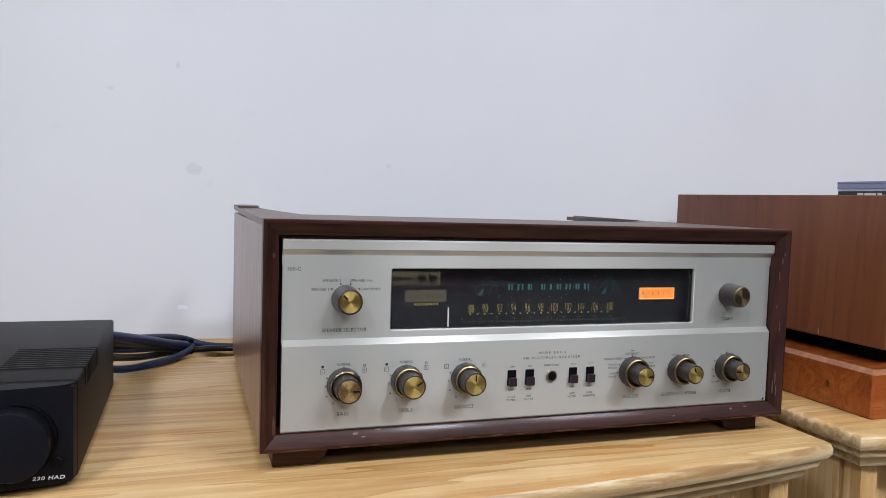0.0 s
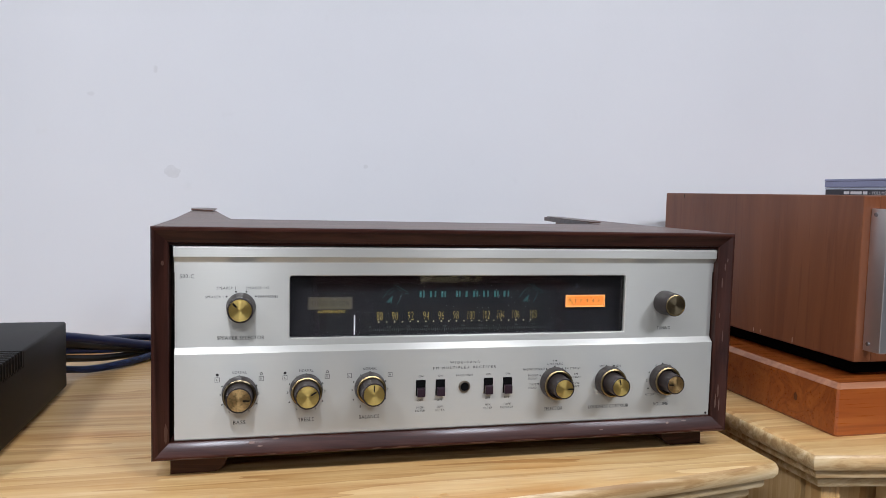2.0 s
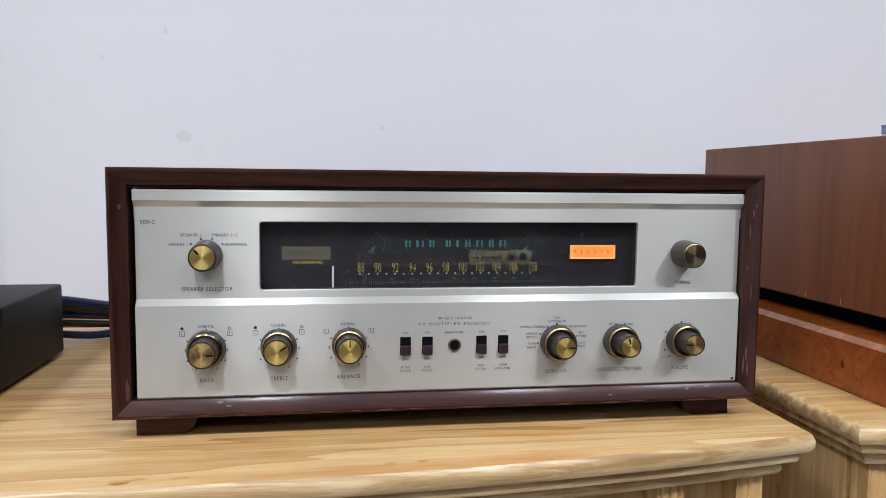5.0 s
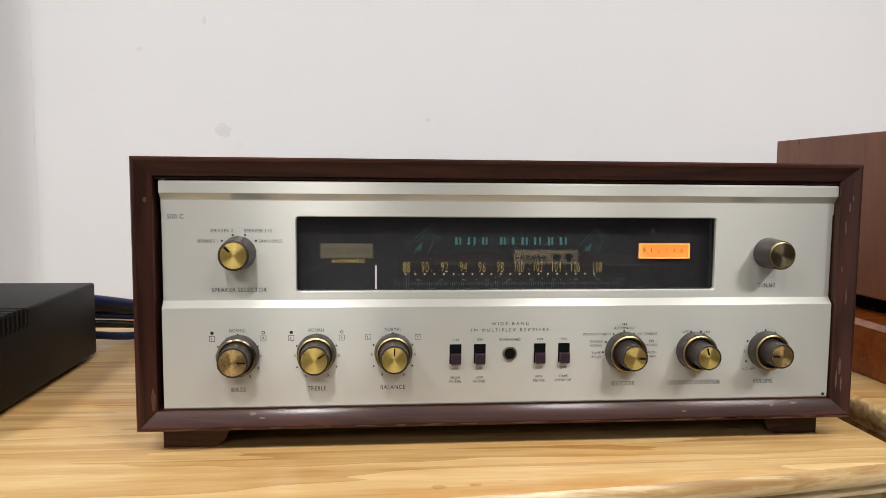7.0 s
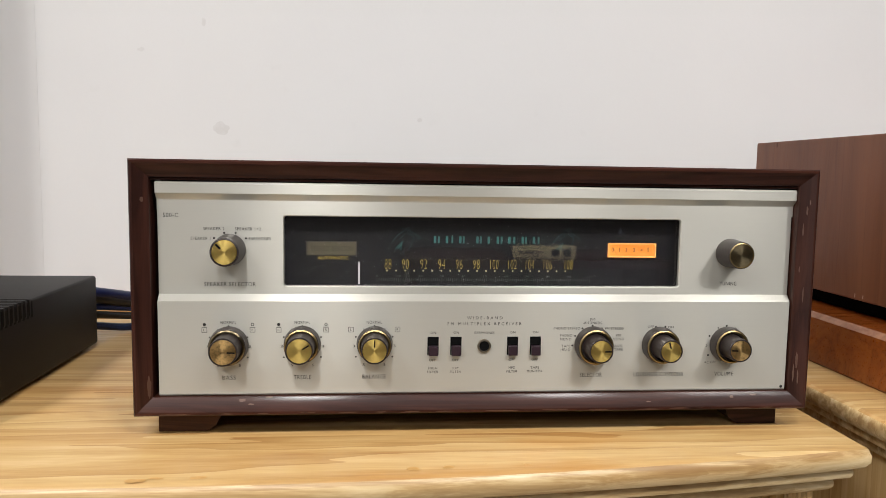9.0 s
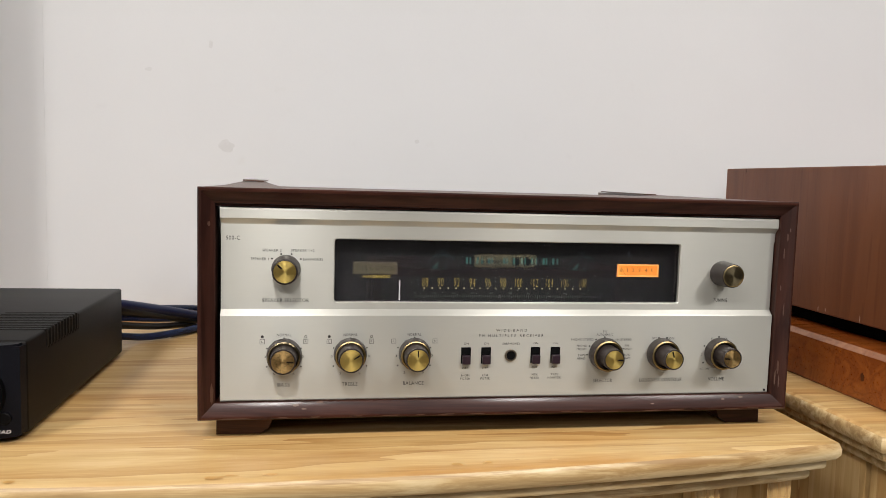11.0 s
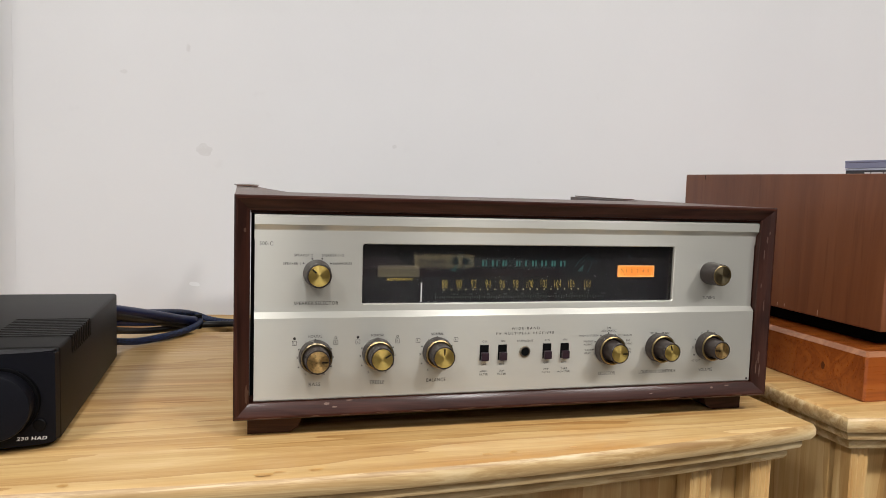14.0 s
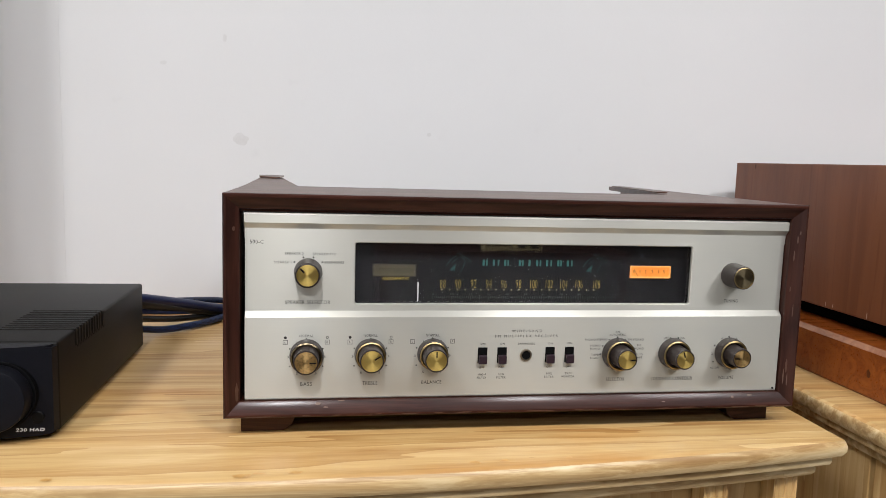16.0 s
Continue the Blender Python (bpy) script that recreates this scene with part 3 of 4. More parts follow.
# top board with a vent opening at the back, split open where the veneer curls
def top_board():
    def lift(x, y):
        k = max(0.0, (y - 0.14) / 0.22)
        left = max(0.0, (-0.150 - x) / 0.08) * k * 0.0032
        right = max(0.0, (x - 0.12) / 0.11) * k * 0.0002
        return left + right
    bm = bmesh.new()
    ys = [0.0050, 0.03, 0.06, 0.09, 0.12, 0.1500, 0.18, 0.21, 0.25, 0.29, 0.33, 0.375]
    def strip(x_of, rows, cols):
        top, low = [], []
        for y in rows:
            a, b = x_of(y)
            xs = [a + (b - a) * k / cols for k in range(cols + 1)]
            top.append([bm.verts.new((x, y, ZT - 0.0002 + lift(x, y))) for x in xs])
            low.append([bm.verts.new((x, y, ZT - 0.0050 + lift(x, y))) for x in xs])
        for i in range(len(rows) - 1):
            for k in range(cols):
                bm.faces.new((top[i][k], top[i][k + 1], top[i + 1][k + 1], top[i + 1][k]))
                bm.faces.new((low[i][k], low[i + 1][k], low[i + 1][k + 1], low[i][k + 1]))
            bm.faces.new((top[i][0], top[i + 1][0], low[i + 1][0], low[i][0]))
            bm.faces.new((top[i][cols], low[i][cols], low[i + 1][cols], top[i + 1][cols]))
        for i in (0, len(rows) - 1):
            for k in range(cols):
                bm.faces.new((top[i][k], low[i][k], low[i][k + 1], top[i][k + 1]))
    strip(lambda y: (-XL, XR), ys[:6], 24)
    strip(lambda y: (-XL, -0.188 - 0.14 * (y - 0.15)), ys[5:], 8)
    strip(lambda y: (0.184 + 0.10 * (y - 0.15), XR), ys[5:], 8)
    return bm


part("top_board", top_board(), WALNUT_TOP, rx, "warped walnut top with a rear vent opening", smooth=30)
bm = bmesh.new()
flap = [(0.1880, 0.190, 0.0), (0.1900, 0.280, 0.0004), (0.1950, 0.335, 0.0007), (0.212, 0.335, 0.0004), (0.204, 0.195, 0.0)]
lo = [bm.verts.new((x, y, ZT + 0.0002 + z)) for x, y, z in flap]
hi = [bm.verts.new((x, y, ZT + 0.0014 + z)) for x, y, z in flap]
bm.faces.new(lo[::-1])
bm.faces.new(hi)
for k in range(5):
    bm.faces.new((lo[k], lo[(k + 1) % 5], hi[(k + 1) % 5], hi[k]))
part("veneer_flap", bm, WALNUT_TOP, rx, "lifted flap of walnut veneer")
bm = bmesh.new()
flap = [(-0.2370, 0.300, 0.0030), (-0.2400, 0.330, 0.0036), (-0.226, 0.345, 0.0036), (-0.212, 0.340, 0.0032), (-0.214, 0.300, 0.0024)]
lo = [bm.verts.new((x, y, ZT + z)) for x, y, z in flap]
hi = [bm.verts.new((x, y, ZT + 0.0012 + z)) for x, y, z in flap]
bm.faces.new(lo[::-1])
bm.faces.new(hi)
for k in range(5):
    bm.faces.new((lo[k], lo[(k + 1) % 5], hi[(k + 1) % 5], hi[k]))
part("veneer_flap", bm, WALNUT_TOP, rx, "torn curling veneer corner")
# Added dark plate: gives the slit above the panel its shade, hides the wall.
part("gap_shade_plate", box(-X + 0.0115, X - 0.0115, 0.0215, 0.0245, ZB + 0.0095, ZT - 0.0055), DARK, rx)
# Added black block deepens the shade in the gap between the feet.
part("under_case_shade", box(-0.180, 0.180, 0.034, 0.330, 0.0035, ZB + 0.0008, 0.001), DARK, rx, "dark block added under the case to blacken the gap")
part("chassis", box(-X + 0.02, X - 0.02, 0.03, 0.36, ZB + 0.010, 0.160, 0.002), DARK, rx)


def foot(x0, x1, y0, y1, inner):
    """A low walnut foot with a rounded inner end."""
    pts = [(x0, 0.0), (x0, ZB - 0.0004), (x1, ZB - 0.0004)]
    pts += [(x1 - 0.0005, 0.010), (x1 - 0.003, 0.004), (x1 - 0.009, 0.0)]
    if inner < 0:
        m = x0 + x1
        pts = [(m - x, z) for x, z in pts]
    bm = outline(pts, y1 - y0, "y", y0)
    return part("foot", bm, WALNUT_PALE if y0 < 0.1 and inner > 0 else WALNUT, rx)


for y0, y1 in ((0.012, 0.062), (0.300, 0.350)):
    foot(-0.226, -0.184, y0, y1, 1)
    foot(0.184, 0.223, y0, y1, -1)

# aluminium front: profile pushed along x, with the dial window cut out
WX0, WX1, WZ0, WZ1 = -0.1385, 0.1400, 0.1040, 0.1520
Y0, Y1 = 0.0, 0.0042


def front_panel():
    bm = bmesh.new()
    def plate(x0, x1, prof):
        # prof: front line of (y, z) from the top down; closed at the back
        back = 0.0075
        full = prof + [(back, prof[-1][1]), (back, prof[0][1])]
        a = [bm.verts.new((x0, y, z)) for y, z in full]
        b = [bm.verts.new((x1, y, z)) for y, z in full]
        for k in range(len(full)):
            j = (k + 1) % len(full)
            bm.faces.new((a[k], b[k], b[j], a[j]))
        bm.faces.new(a)
        bm.faces.new(b[::-1])
    plate(-0.2221, 0.2226, [(0.0012, 0.1745), (Y0, 0.1733), (Y0, 0.1668), (0.0010, 0.1660), (0.0036, 0.1632), (Y1, 0.1622), (Y1, WZ1 + 0.0030)])
    plate(-0.2218, 0.2218, [(Y1, WZ0 - 0.0030), (Y1, 0.0985), (0.0038, 0.0981), (0.0004, 0.0946), (Y0, 0.0941), (Y0, 0.0300), (0.0008, 0.0290)])
    plate(-0.2218, WX0 - 0.0030, [(Y1, WZ1 + 0.0030), (Y1, WZ0 - 0.0030)])
    plate(WX1 + 0.0030, 0.2218, [(Y1, WZ1 + 0.0030), (Y1, WZ0 - 0.0030)])
    # rounded window surround
    outer = rounded(WX0 - 0.0030, WX1 + 0.0030, WZ0 - 0.0030, WZ1 + 0.0030, 0.00001)
    inner = rounded(WX0, WX1, WZ0, WZ1, 0.0018)
    lipp = rounded(WX0 - 0.0006, WX1 + 0.0006, WZ0 - 0.0006, WZ1 + 0.0006, 0.0024)
    o = [bm.verts.new((x, Y1, z)) for x, z in outer]
    m = [bm.verts.new((x, Y1, z)) for x, z in lipp]
    i = [bm.verts.new((x, Y1 + 0.0006, z)) for x, z in inner]
    d = [bm.verts.new((x, 0.0075, z)) for x, z in inner]
    for p, q in ((o, m), (m, i), (i, d)):
        for k in range(len(p)):
            j = (k + 1) % len(p)
            try:
                bm.faces.new((p[k], p[j], q[j], q[k]))
            except ValueError:
                pass
    return bm


panel = part("front_panel", front_panel(), ALU, rx, "horizontally brushed aluminium front")
glass = part("dial_glass", box(WX0 - 0.002, WX1 + 0.002, 0.0085, 0.0100, WZ0 - 0.002, WZ1 + 0.002), GLASS, rx, "clear glossy dial glass")
glass.visible_shadow = False
SMEAR, *_ = material("dusty_smear", (0.026, 0.027, 0.032), 0.8, Specular_IOR_Level=0.1)
for x, z, w, h, seed in ((0.0975, 0.1432, 0.0028, 0.0052, 31), (0.0995, 0.1420, 0.0012, 0.0022, 32), (0.1330, 0.1448, 0.0014, 0.0022, 33), (-0.098, 0.1425, 0.0006, 0.0006, 34), (-0.1345, 0.108, 0.0016, 0.0008, 35)):
    blot("smudge", (x, 0.0083, z), (1, 0, 0.2), (0, 0, 1), w, h, SMEAR, glass, seed)
YD = 0.0165
dial = part("dial_plate", box(WX0 - 0.006, WX1 + 0.006, YD, YD + 0.003, WZ0 - 0.006, WZ1 + 0.006), DIAL, rx, "black dial plate with yellow scale")
for z0, z1 in ((WZ0 - 0.004, WZ0 - 0.0021), (WZ1 + 0.0021, WZ1 + 0.004)):
    part("dial_baffle", box(WX0 - 0.006, WX1 + 0.006, 0.0078, YD - 0.0002, z0, z1), DARK, rx)
for x0, x1 in ((WX0 - 0.004, WX0 - 0.0021), (WX1 + 0.0021, WX1 + 0.004)):
    part("dial_baffle", box(x0, x1, 0.0078, YD - 0.0002, WZ0 - 0.002, WZ1 + 0.002), DARK, rx)

# dial print
yd = YD - 0.0002
FREQ = [(88, -67.5), (90, -55.2), (92, -42.2), (94, -29.5), (96, -16.9), (98, -4.6), (100, 8.4), (102, 21.5), (104, 34.1), (106, 47.2), (108, 62.5)]
for f, x in FREQ:
    write(str(f), x, 118.2, 4.6 if f < 100 else (5.8 if f < 108 else 5.6), 7.6, yd, YELLOW, dial, "scale_number", thin=0.028)
for k in range(21):
    part("scale_dot", disc((-68.2 + 6.42 * k) / 1000, 0.1135, 0.00062, yd, 10), CREAM, dial)
for k in range(11):
    write(str(10 * k), -75.2 + 15.35 * k, 109.6, 1.4 if k == 0 else (2.8 if k < 10 else 3.9), 1.6, yd, GREY_PRINT, dial, "scale_number")
bm = bmesh.new()
for k in range(101):
    x, h = (-75.2 + 1.535 * k) / 1000, 0.0026 if k % 5 == 0 else 0.0017
    bm.faces.new([bm.verts.new(p) for p in ((x - 0.00016, yd, 0.1080 - h), (x + 0.00016, yd, 0.1080 - h), (x + 0.00016, yd, 0.1080), (x - 0.00016, yd, 0.1080))])
tagged(part("scale_ticks", bm, GREY_PRINT, dial), kind="stuff")
part("pointer", box(-0.0883, -0.0873, 0.0145, 0.0152, 0.1040, 0.1195), WHITE, rx, "white tuning pointer")
# maker's mark as plain blocks, and plain strokes either side of it
for x0, x1 in ((-35.3, -31.1), (-26.8, -21.5), (-17.3, -13.4), (-5.0, -1.1), (3.1, 5.0), (9.6, 13.8), (18.0, 23.0), (27.6, 31.4), (35.7, 40.6)):
    stem = 1.7
    part("mark_block", outline(rounded(x0 / 1000, (x0 + stem) / 1000, 0.1332, 0.1382, 0.0003, 2), 0.0001, "y", yd - 0.0001), TEAL, dial)
    if x1 - x0 > 2.5:
        part("mark_block", outline(rounded((x1 - 1.3) / 1000, x1 / 1000, 0.1332, 0.1382, 0.0003, 2), 0.0001, "y", yd - 0.0001), TEAL_MID, dial)


def stroke(points, w, mat, name="mark_line"):
    bm = bmesh.new()
    pts = [Vector((x / 1000, z / 1000)) for x, z in points]
    a, b = [], []
    for k, p in enumerate(pts):
        d = (pts[min(k + 1, len(pts) - 1)] - pts[max(k - 1, 0)]).normalized()
        s = Vector((-d.y, d.x)) * w / 2000
        a.append(bm.verts.new((p.x + s.x, yd, p.y + s.y)))
        b.append(bm.verts.new((p.x - s.x, yd, p.y - s.y)))
    for k in range(len(pts) - 1):
        bm.faces.new((a[k], a[k + 1], b[k + 1], b[k]))
    part(name, bm, mat, dial)


for ox in (-55.2, 60.0):
    stroke([(ox - 10, 133.0), (ox - 6, 138.5), (ox - 1.5, 141.5), (ox - 1.0, 139.0), (ox - 5, 135.5)], 0.24, TEAL_DIM)
    stroke([(ox - 2.5, 143.5), (ox + 2, 142.0), (ox + 6, 139.8), (ox + 10, 137.6), (ox + 10.4, 136.2), (ox + 8.0, 136.4)], 0.24, TEAL_DIM)
    stroke([(ox + 1, 140.8), (ox + 3.0, 139.0), (ox + 5.0, 138.6), (ox + 5.6, 136.0), (ox + 4.0, 132.0), (ox + 2.0, 128.0)], 0.24, TEAL_DIM)
    stroke([(ox - 7.0, 129.2), (ox - 3.6, 133.0), (ox - 2.0, 134.6), (ox - 3.0, 131.6), (ox - 3.4, 128.4)], 0.45, TEAL)
    stroke([(ox - 5.6, 128.8), (ox - 2.6, 132.8)], 0.6, TEAL)
    stroke([(ox + 0.0, 143.0), (ox + 1.4, 144.6), (ox + 3.0, 144.2), (ox + 2.2, 141.6)], 0.24, TEAL_DIM)
# beacon window and signal meter
beacon = part("beacon_window", outline(rounded(-0.1236, -0.0902, 0.1246, 0.1334, 0.0006), 0.0006, "y", YD - 0.0008), BEACON, rx, "unlit amber beacon window")
part("rim", box(-0.1246, -0.0894, YD - 0.0005, YD - 0.0001, 0.1240, 0.1340, 0.0001, 1), BEACON_INK, beacon)
write("STEREO BEACON", -106.9, 129.0, 29.0, 4.2, YD - 0.0010, BEACON_INK, beacon)
write("AUTOMATIC", -106.0, 122.3, 21.5, 2.4, yd, YELLOW, dial)
meter = part("signal_meter", box(0.0918, 0.1252, YD - 0.0012, YD - 0.0002, 0.1250, 0.1332, 0.0003), METER, rx, "lit orange signal meter")
for bx in ((0.0908, 0.0917, 0.1240, 0.1342), (0.1253, 0.1262, 0.1240, 0.1342), (0.0917, 0.1253, 0.1333, 0.1342), (0.0917, 0.1253, 0.1240, 0.1249)):
    part("rim", box(bx[0], bx[1], YD - 0.0022, YD - 0.0002, bx[2], bx[3]), METER_RIM, meter)
for k, x in enumerate((94.2, 99.4, 104.4, 110.0, 115.6, 120.6)):
    write(str(k), x, 129.4, 0.6 if k == 1 else 1.5, 3.2, YD - 0.00135, METER_INK, meter, "scale_number")
part("needle", tube([(0.0938, YD - 0.0016, 0.1318), (0.0978, YD - 0.0016, 0.1255)], 0.00012, 6, 2), METER_INK, meter)

# front panel print
yu, yl = Y1 - 0.00015, Y0 - 0.00015
write("500-C", -213.2, 151.9, 10.0, 3.4, yu, INK, panel)
for words, x, z, wd in (("SPEAKER 2", -185.0, 143.0, 14), ("SPEAKER 1+2", -162.4, 143.0, 17.2), ("SPEAKER 1", -193.8, 136.4, 13.0), ("EARPHONES", -154.6, 136.4, 14.6)):
    write(words, x, z, wd, 2.3, yu, INK, panel)
for x, z in ((-185.0, 136.6), (-178.2, 140.2), (-170.6, 140.2), (-163.8, 136.6)):
    part("print_dot", disc(x / 1000, z / 1000, 0.0007, yu), INK, panel)
write("SPEAKER SELECTOR", -174.6, 105.2, 34.4, 3.2, yu, INK, panel)
write("TUNING", 177.0, 106.6, 12.4, 3.1, yu, INK, panel)
write("WIDE-BAND", 0, 82.6, 25.0, 2.3, yl, INK, panel)
write("FM MULTIPLEX RECEIVER", 0, 78.4, 52.0, 2.4, yl, INK, panel)
for x, words, wd in ((-175.3, "BASS", 9.0), (-125.8, "TREBLE", 11.8), (-76.8, "BALANCE", 16.0)):
    write(words, x, 41.4, wd, 3.3, yl, INK, panel)
    write("NORMAL", x, 79.6, 10.6, 2.4, yl, INK_PALE, panel)
    part("print_dot", disc(x / 1000, 0.0771, 0.0006, yl), INK, panel)
    for sgn, letter in ((-1, "L"), (1, "R")):
        cx = (x + sgn * 16.0) / 1000
        if words != "BALANCE":
            part("print_dot", disc(cx, 0.0782, 0.0011, yl, 16, 0.0 if sgn < 0 else 0.0007), INK, panel)
        bm = bmesh.new()
        for x0, x1, z0, z1 in ((-1.8, 1.8, 1.5, 1.8), (-1.8, 1.8, -1.8, -1.5), (-1.8, -1.5, -1.5, 1.5), (1.5, 1.8, -1.5, 1.5)):
            bm.faces.new([bm.verts.new((cx + px / 1000, yl, 0.0745 + pz / 1000)) for px, pz in ((x0, z0), (x1, z0), (x1, z1), (x0, z1))])
        part("print_frame", bm, INK_PALE, panel)
        write(letter, x + sgn * 16.0, 74.5, 1.2, 1.8, yl, INK_PALE, panel)
        write("1", x + sgn * 7.2, 74.4, 0.5, 2.0, yl, INK_PALE, panel)
        write("3", x + sgn * 14.0, 63.0, 1.4, 2.0, yl, INK_PALE, panel)
        write("5", x + sgn * 7.2, 49.8, 1.4, 2.0, yl, INK_PALE, panel)
        for dx, z in ((12.6, 69.4), (12.6, 55.4)):
            part("print_dot", disc((x + sgn * dx) / 1000, z / 1000, 0.0006, yl), INK, panel)
for x, top, low in ((-36.0, "HIGH", "FILTER"), (-20.0, "LOW", "FILTER"), (20.0, "MPX", "FILTER"), (36.3, "TAPE", "MONITOR")):
    write("ON", x, 72.2, 3.8, 1.8, yl, INK, panel)
    write("OFF", x - 0.3, 52.7, 4.6, 1.8, yl, INK, panel)
    write(top, x, 47.0, 1.55 * len(top), 1.9, yl, INK, panel)
    write(low, x, 44.3, 1.28 * len(low) if low == "FILTER" else 11.0, 1.9, yl, INK, panel)
    # Flat black box stands in for the switch's shaded recess.
    slot = part("slide_switch", box(x / 1000 - 0.0039, x / 1000 + 0.0039, -0.0001, 0.0015, 0.0562, 0.0692), DARK, rx, "dark slide switch")
    knob = box(x / 1000 - 0.0032, x / 1000 + 0.0032, -0.0042, -0.0002, 0.0564, 0.0632, 0.0004)
    part("slider", knob, SLIDER, slot, "purple-brown plastic slider")
write("EARPHONES", 0, 72.0, 14.0, 1.9, yl, INK, panel)
jack = part("headphone_jack", lathe(-0.0002, 0.0628, [(0.0048, 0.0), (0.0048, -0.0012), (0.0043, -0.0018), (0.0036, -0.0018), (0.0034, -0.0010), (0.0034, 0.0005)], 28), JACK_RING, rx, "bronze ringed headphone jack", smooth=30)
# Black disc paints the shade inside the jack's hole.
part("socket", disc(-0.0002, 0.0628, 0.0035, -0.0011, 20), DARK, jack)
for words, x, z, wd in (("FM", 77.0, 81.4, 3.4), ("AUTOMATIC", 77.0, 78.9, 14.0), ("PHONO STEREO", 58.6, 75.0, 18.8), ("FM STEREO", 93.0, 74.8, 13.4), ("PHONO", 58.2, 69.9, 8.6), ("MONO", 58.0, 67.2, 8.0), ("FM", 96.0, 69.9, 3.2), ("MONO", 96.2, 67.2, 8.0), ("TAPE", 58.2, 62.3, 6.4), ("HEAD", 58.0, 59.6, 6.8), ("AUX-", 96.6, 62.3, 6.6), ("TAPE", 96.4, 59.6, 6.4)):
    write(words, x, z, wd, 2.0, yl, INK, panel)
for x, z in ((69.8, 74.9), (77.0, 76.9), (83.8, 74.9), (64.6, 69.6), (88.8, 69.6), (62.8, 62.7), (90.8, 62.7)):
    part("print_dot", disc(x / 1000, z / 1000, 0.0007, yl), INK, panel)
for words, x, wd in (("SELECTOR", 77.0, 16.0), ("LOUDNESS CONTOUR", 126.6, 36.6), ("VOLUME", 175.2, 14.0)):
    write(words, x, 41.4, wd, 3.3, yl, INK, panel)
write("OFF", 119.4, 76.0, 4.4, 2.0, yl, INK, panel)
write("ON", 134.2, 75.7, 4.0, 2.0, yl, INK, panel)
for x, z in ((123.2, 76.0), (130.2, 76.0), (175.6, 76.6), (163.2, 69.2), (162.8, 55.2), (187.6, 69.2)):
    part("print_dot", disc(x / 1000, z / 1000, 0.0007, yl), INK, panel)
for words, x, z, wd in (("4", 169.2, 75.0, 1.5), ("6", 182.6, 75.0, 1.5), ("2", 161.2, 62.2, 1.5), ("AC OFF", 164.6, 50.0, 8.6)):
    write(words, x, z, wd, 2.1, yl, INK_PALE, panel)
for x, z in ((219.0, 31.6),):
    part("panel_screw", lathe(x / 1000, z / 1000, [(0.0010, 0.0), (0.0010, -0.0004), (0.0006, -0.0006), (0, -0.0006)], 12), INK, rx)


def single_knob(x, z, y, reach, r0, r1, cap, angle, label):
    """A plain tapered knob with a metal cap; angle of the index in degrees from upright, clockwise."""
    tip = y - reach
    k = part("knob", lathe(x, z, [(r0, y), (r0 + 0.0002, y - 0.002), (r1, tip + 0.0004), (r1 - 0.0004, tip), (r1 - 0.0009, tip - 0.0001), (r1 - 0.0011, tip + 0.0004), (0, tip + 0.0004)], 44), KNOB, rx, label, smooth=35)
    part("cap", lathe(x, z, [(r1 - 0.0012, tip + 0.0003), (r1 - 0.0014, tip - 0.0002), (0, tip - 0.00045)], 44), cap, k, smooth=35)
    if angle is not None:
        a = radians(angle)
        bm = box(-0.00062, 0.00062, tip - 0.0009, tip - 0.0002, r1 * 0.36, r1 * 0.80)
        bm.transform(Matrix.Translation((x, 0, z)) @ Matrix.Rotation(a, 4, "Y"))
        part("index", bm, INDEX, k)
    return k


def double_knob(x, z, reach, r_out, r_in, cap, angle, ring, label):
    """A skirted outer knob with a metal ring and a smaller inner knob with a turned cap."""
    a = 0.0085
    k = part("knob", lathe(x, z, [(r_out, 0.0), (r_out + 0.0002, -0.0015), (r_out - 0.0006, -a), (r_out - 0.0012, -a - 0.0003), (r_out - 0.0030, -a - 0.0003), (r_out - 0.0032, -a + 0.0014), (r_in + 0.0002, -a + 0.0014)], 48), KNOB, rx, label, smooth=35)
    part("trim_ring", lathe(x, z, [(r_out - 0.0012, -a + 0.0006), (r_out - 0.0010, -a - 0.0006), (r_out - 0.0019, -a - 0.0011), (r_out - 0.0029, -a - 0.0004), (r_out - 0.0029, -a + 0.0008)], 48), ring, k, "thin metal ring", smooth=50)
    tip = -reach
    inner = part("inner_knob", lathe(x, z, [(r_in + 0.0004, -a + 0.0012), (r_in, -a - 0.002), (r_in - 0.0002, tip + 0.0004), (r_in - 0.0006, tip), (r_in - 0.0010, tip), (r_in - 0.0012, tip + 0.0004), (0, tip + 0.0004)], 44), KNOB, k, smooth=35)
    part("cap", lathe(x, z, [(r_in - 0.0012, tip + 0.0003), (r_in - 0.0014, tip - 0.0002), (0, tip - 0.00045)], 44), cap, k, smooth=35)
    t = radians(angle)
    bm = box(-0.00042, 0.00042, tip - 0.0009, tip - 0.0002, r_in * 0.28, r_in * 0.80)
    bm.transform(Matrix.Translation((x, 0, z)) @ Matrix.Rotation(t, 4, "Y"))
    part("index", bm, INDEX, k)
    return k


single_knob(-0.1745, 0.1290, Y1, 0.0200, 0.0106, 0.0094, BRASS, -45, "brass-capped selector knob")
tuner = single_knob(0.1768, 0.1288, Y1, 0.0185, 0.0102, 0.0094, BRASS_DARK, None, "bronze-capped tuning knob")
part("trim_ring", lathe(0.1768, 0.1288, [(0.0087, -0.0141), (0.0088, -0.0146), (0.0082, -0.0149), (0.0080, -0.0143)], 44), RING, tuner, "thin brass ring", smooth=50)
RING_DARK = BRASS_DARK
double_knob(-0.1750, 0.0640, 0.0220, 0.0130, 0.0096, BRASS_DULL, 92, RING_DARK, "skirted knob with dull brass cap")
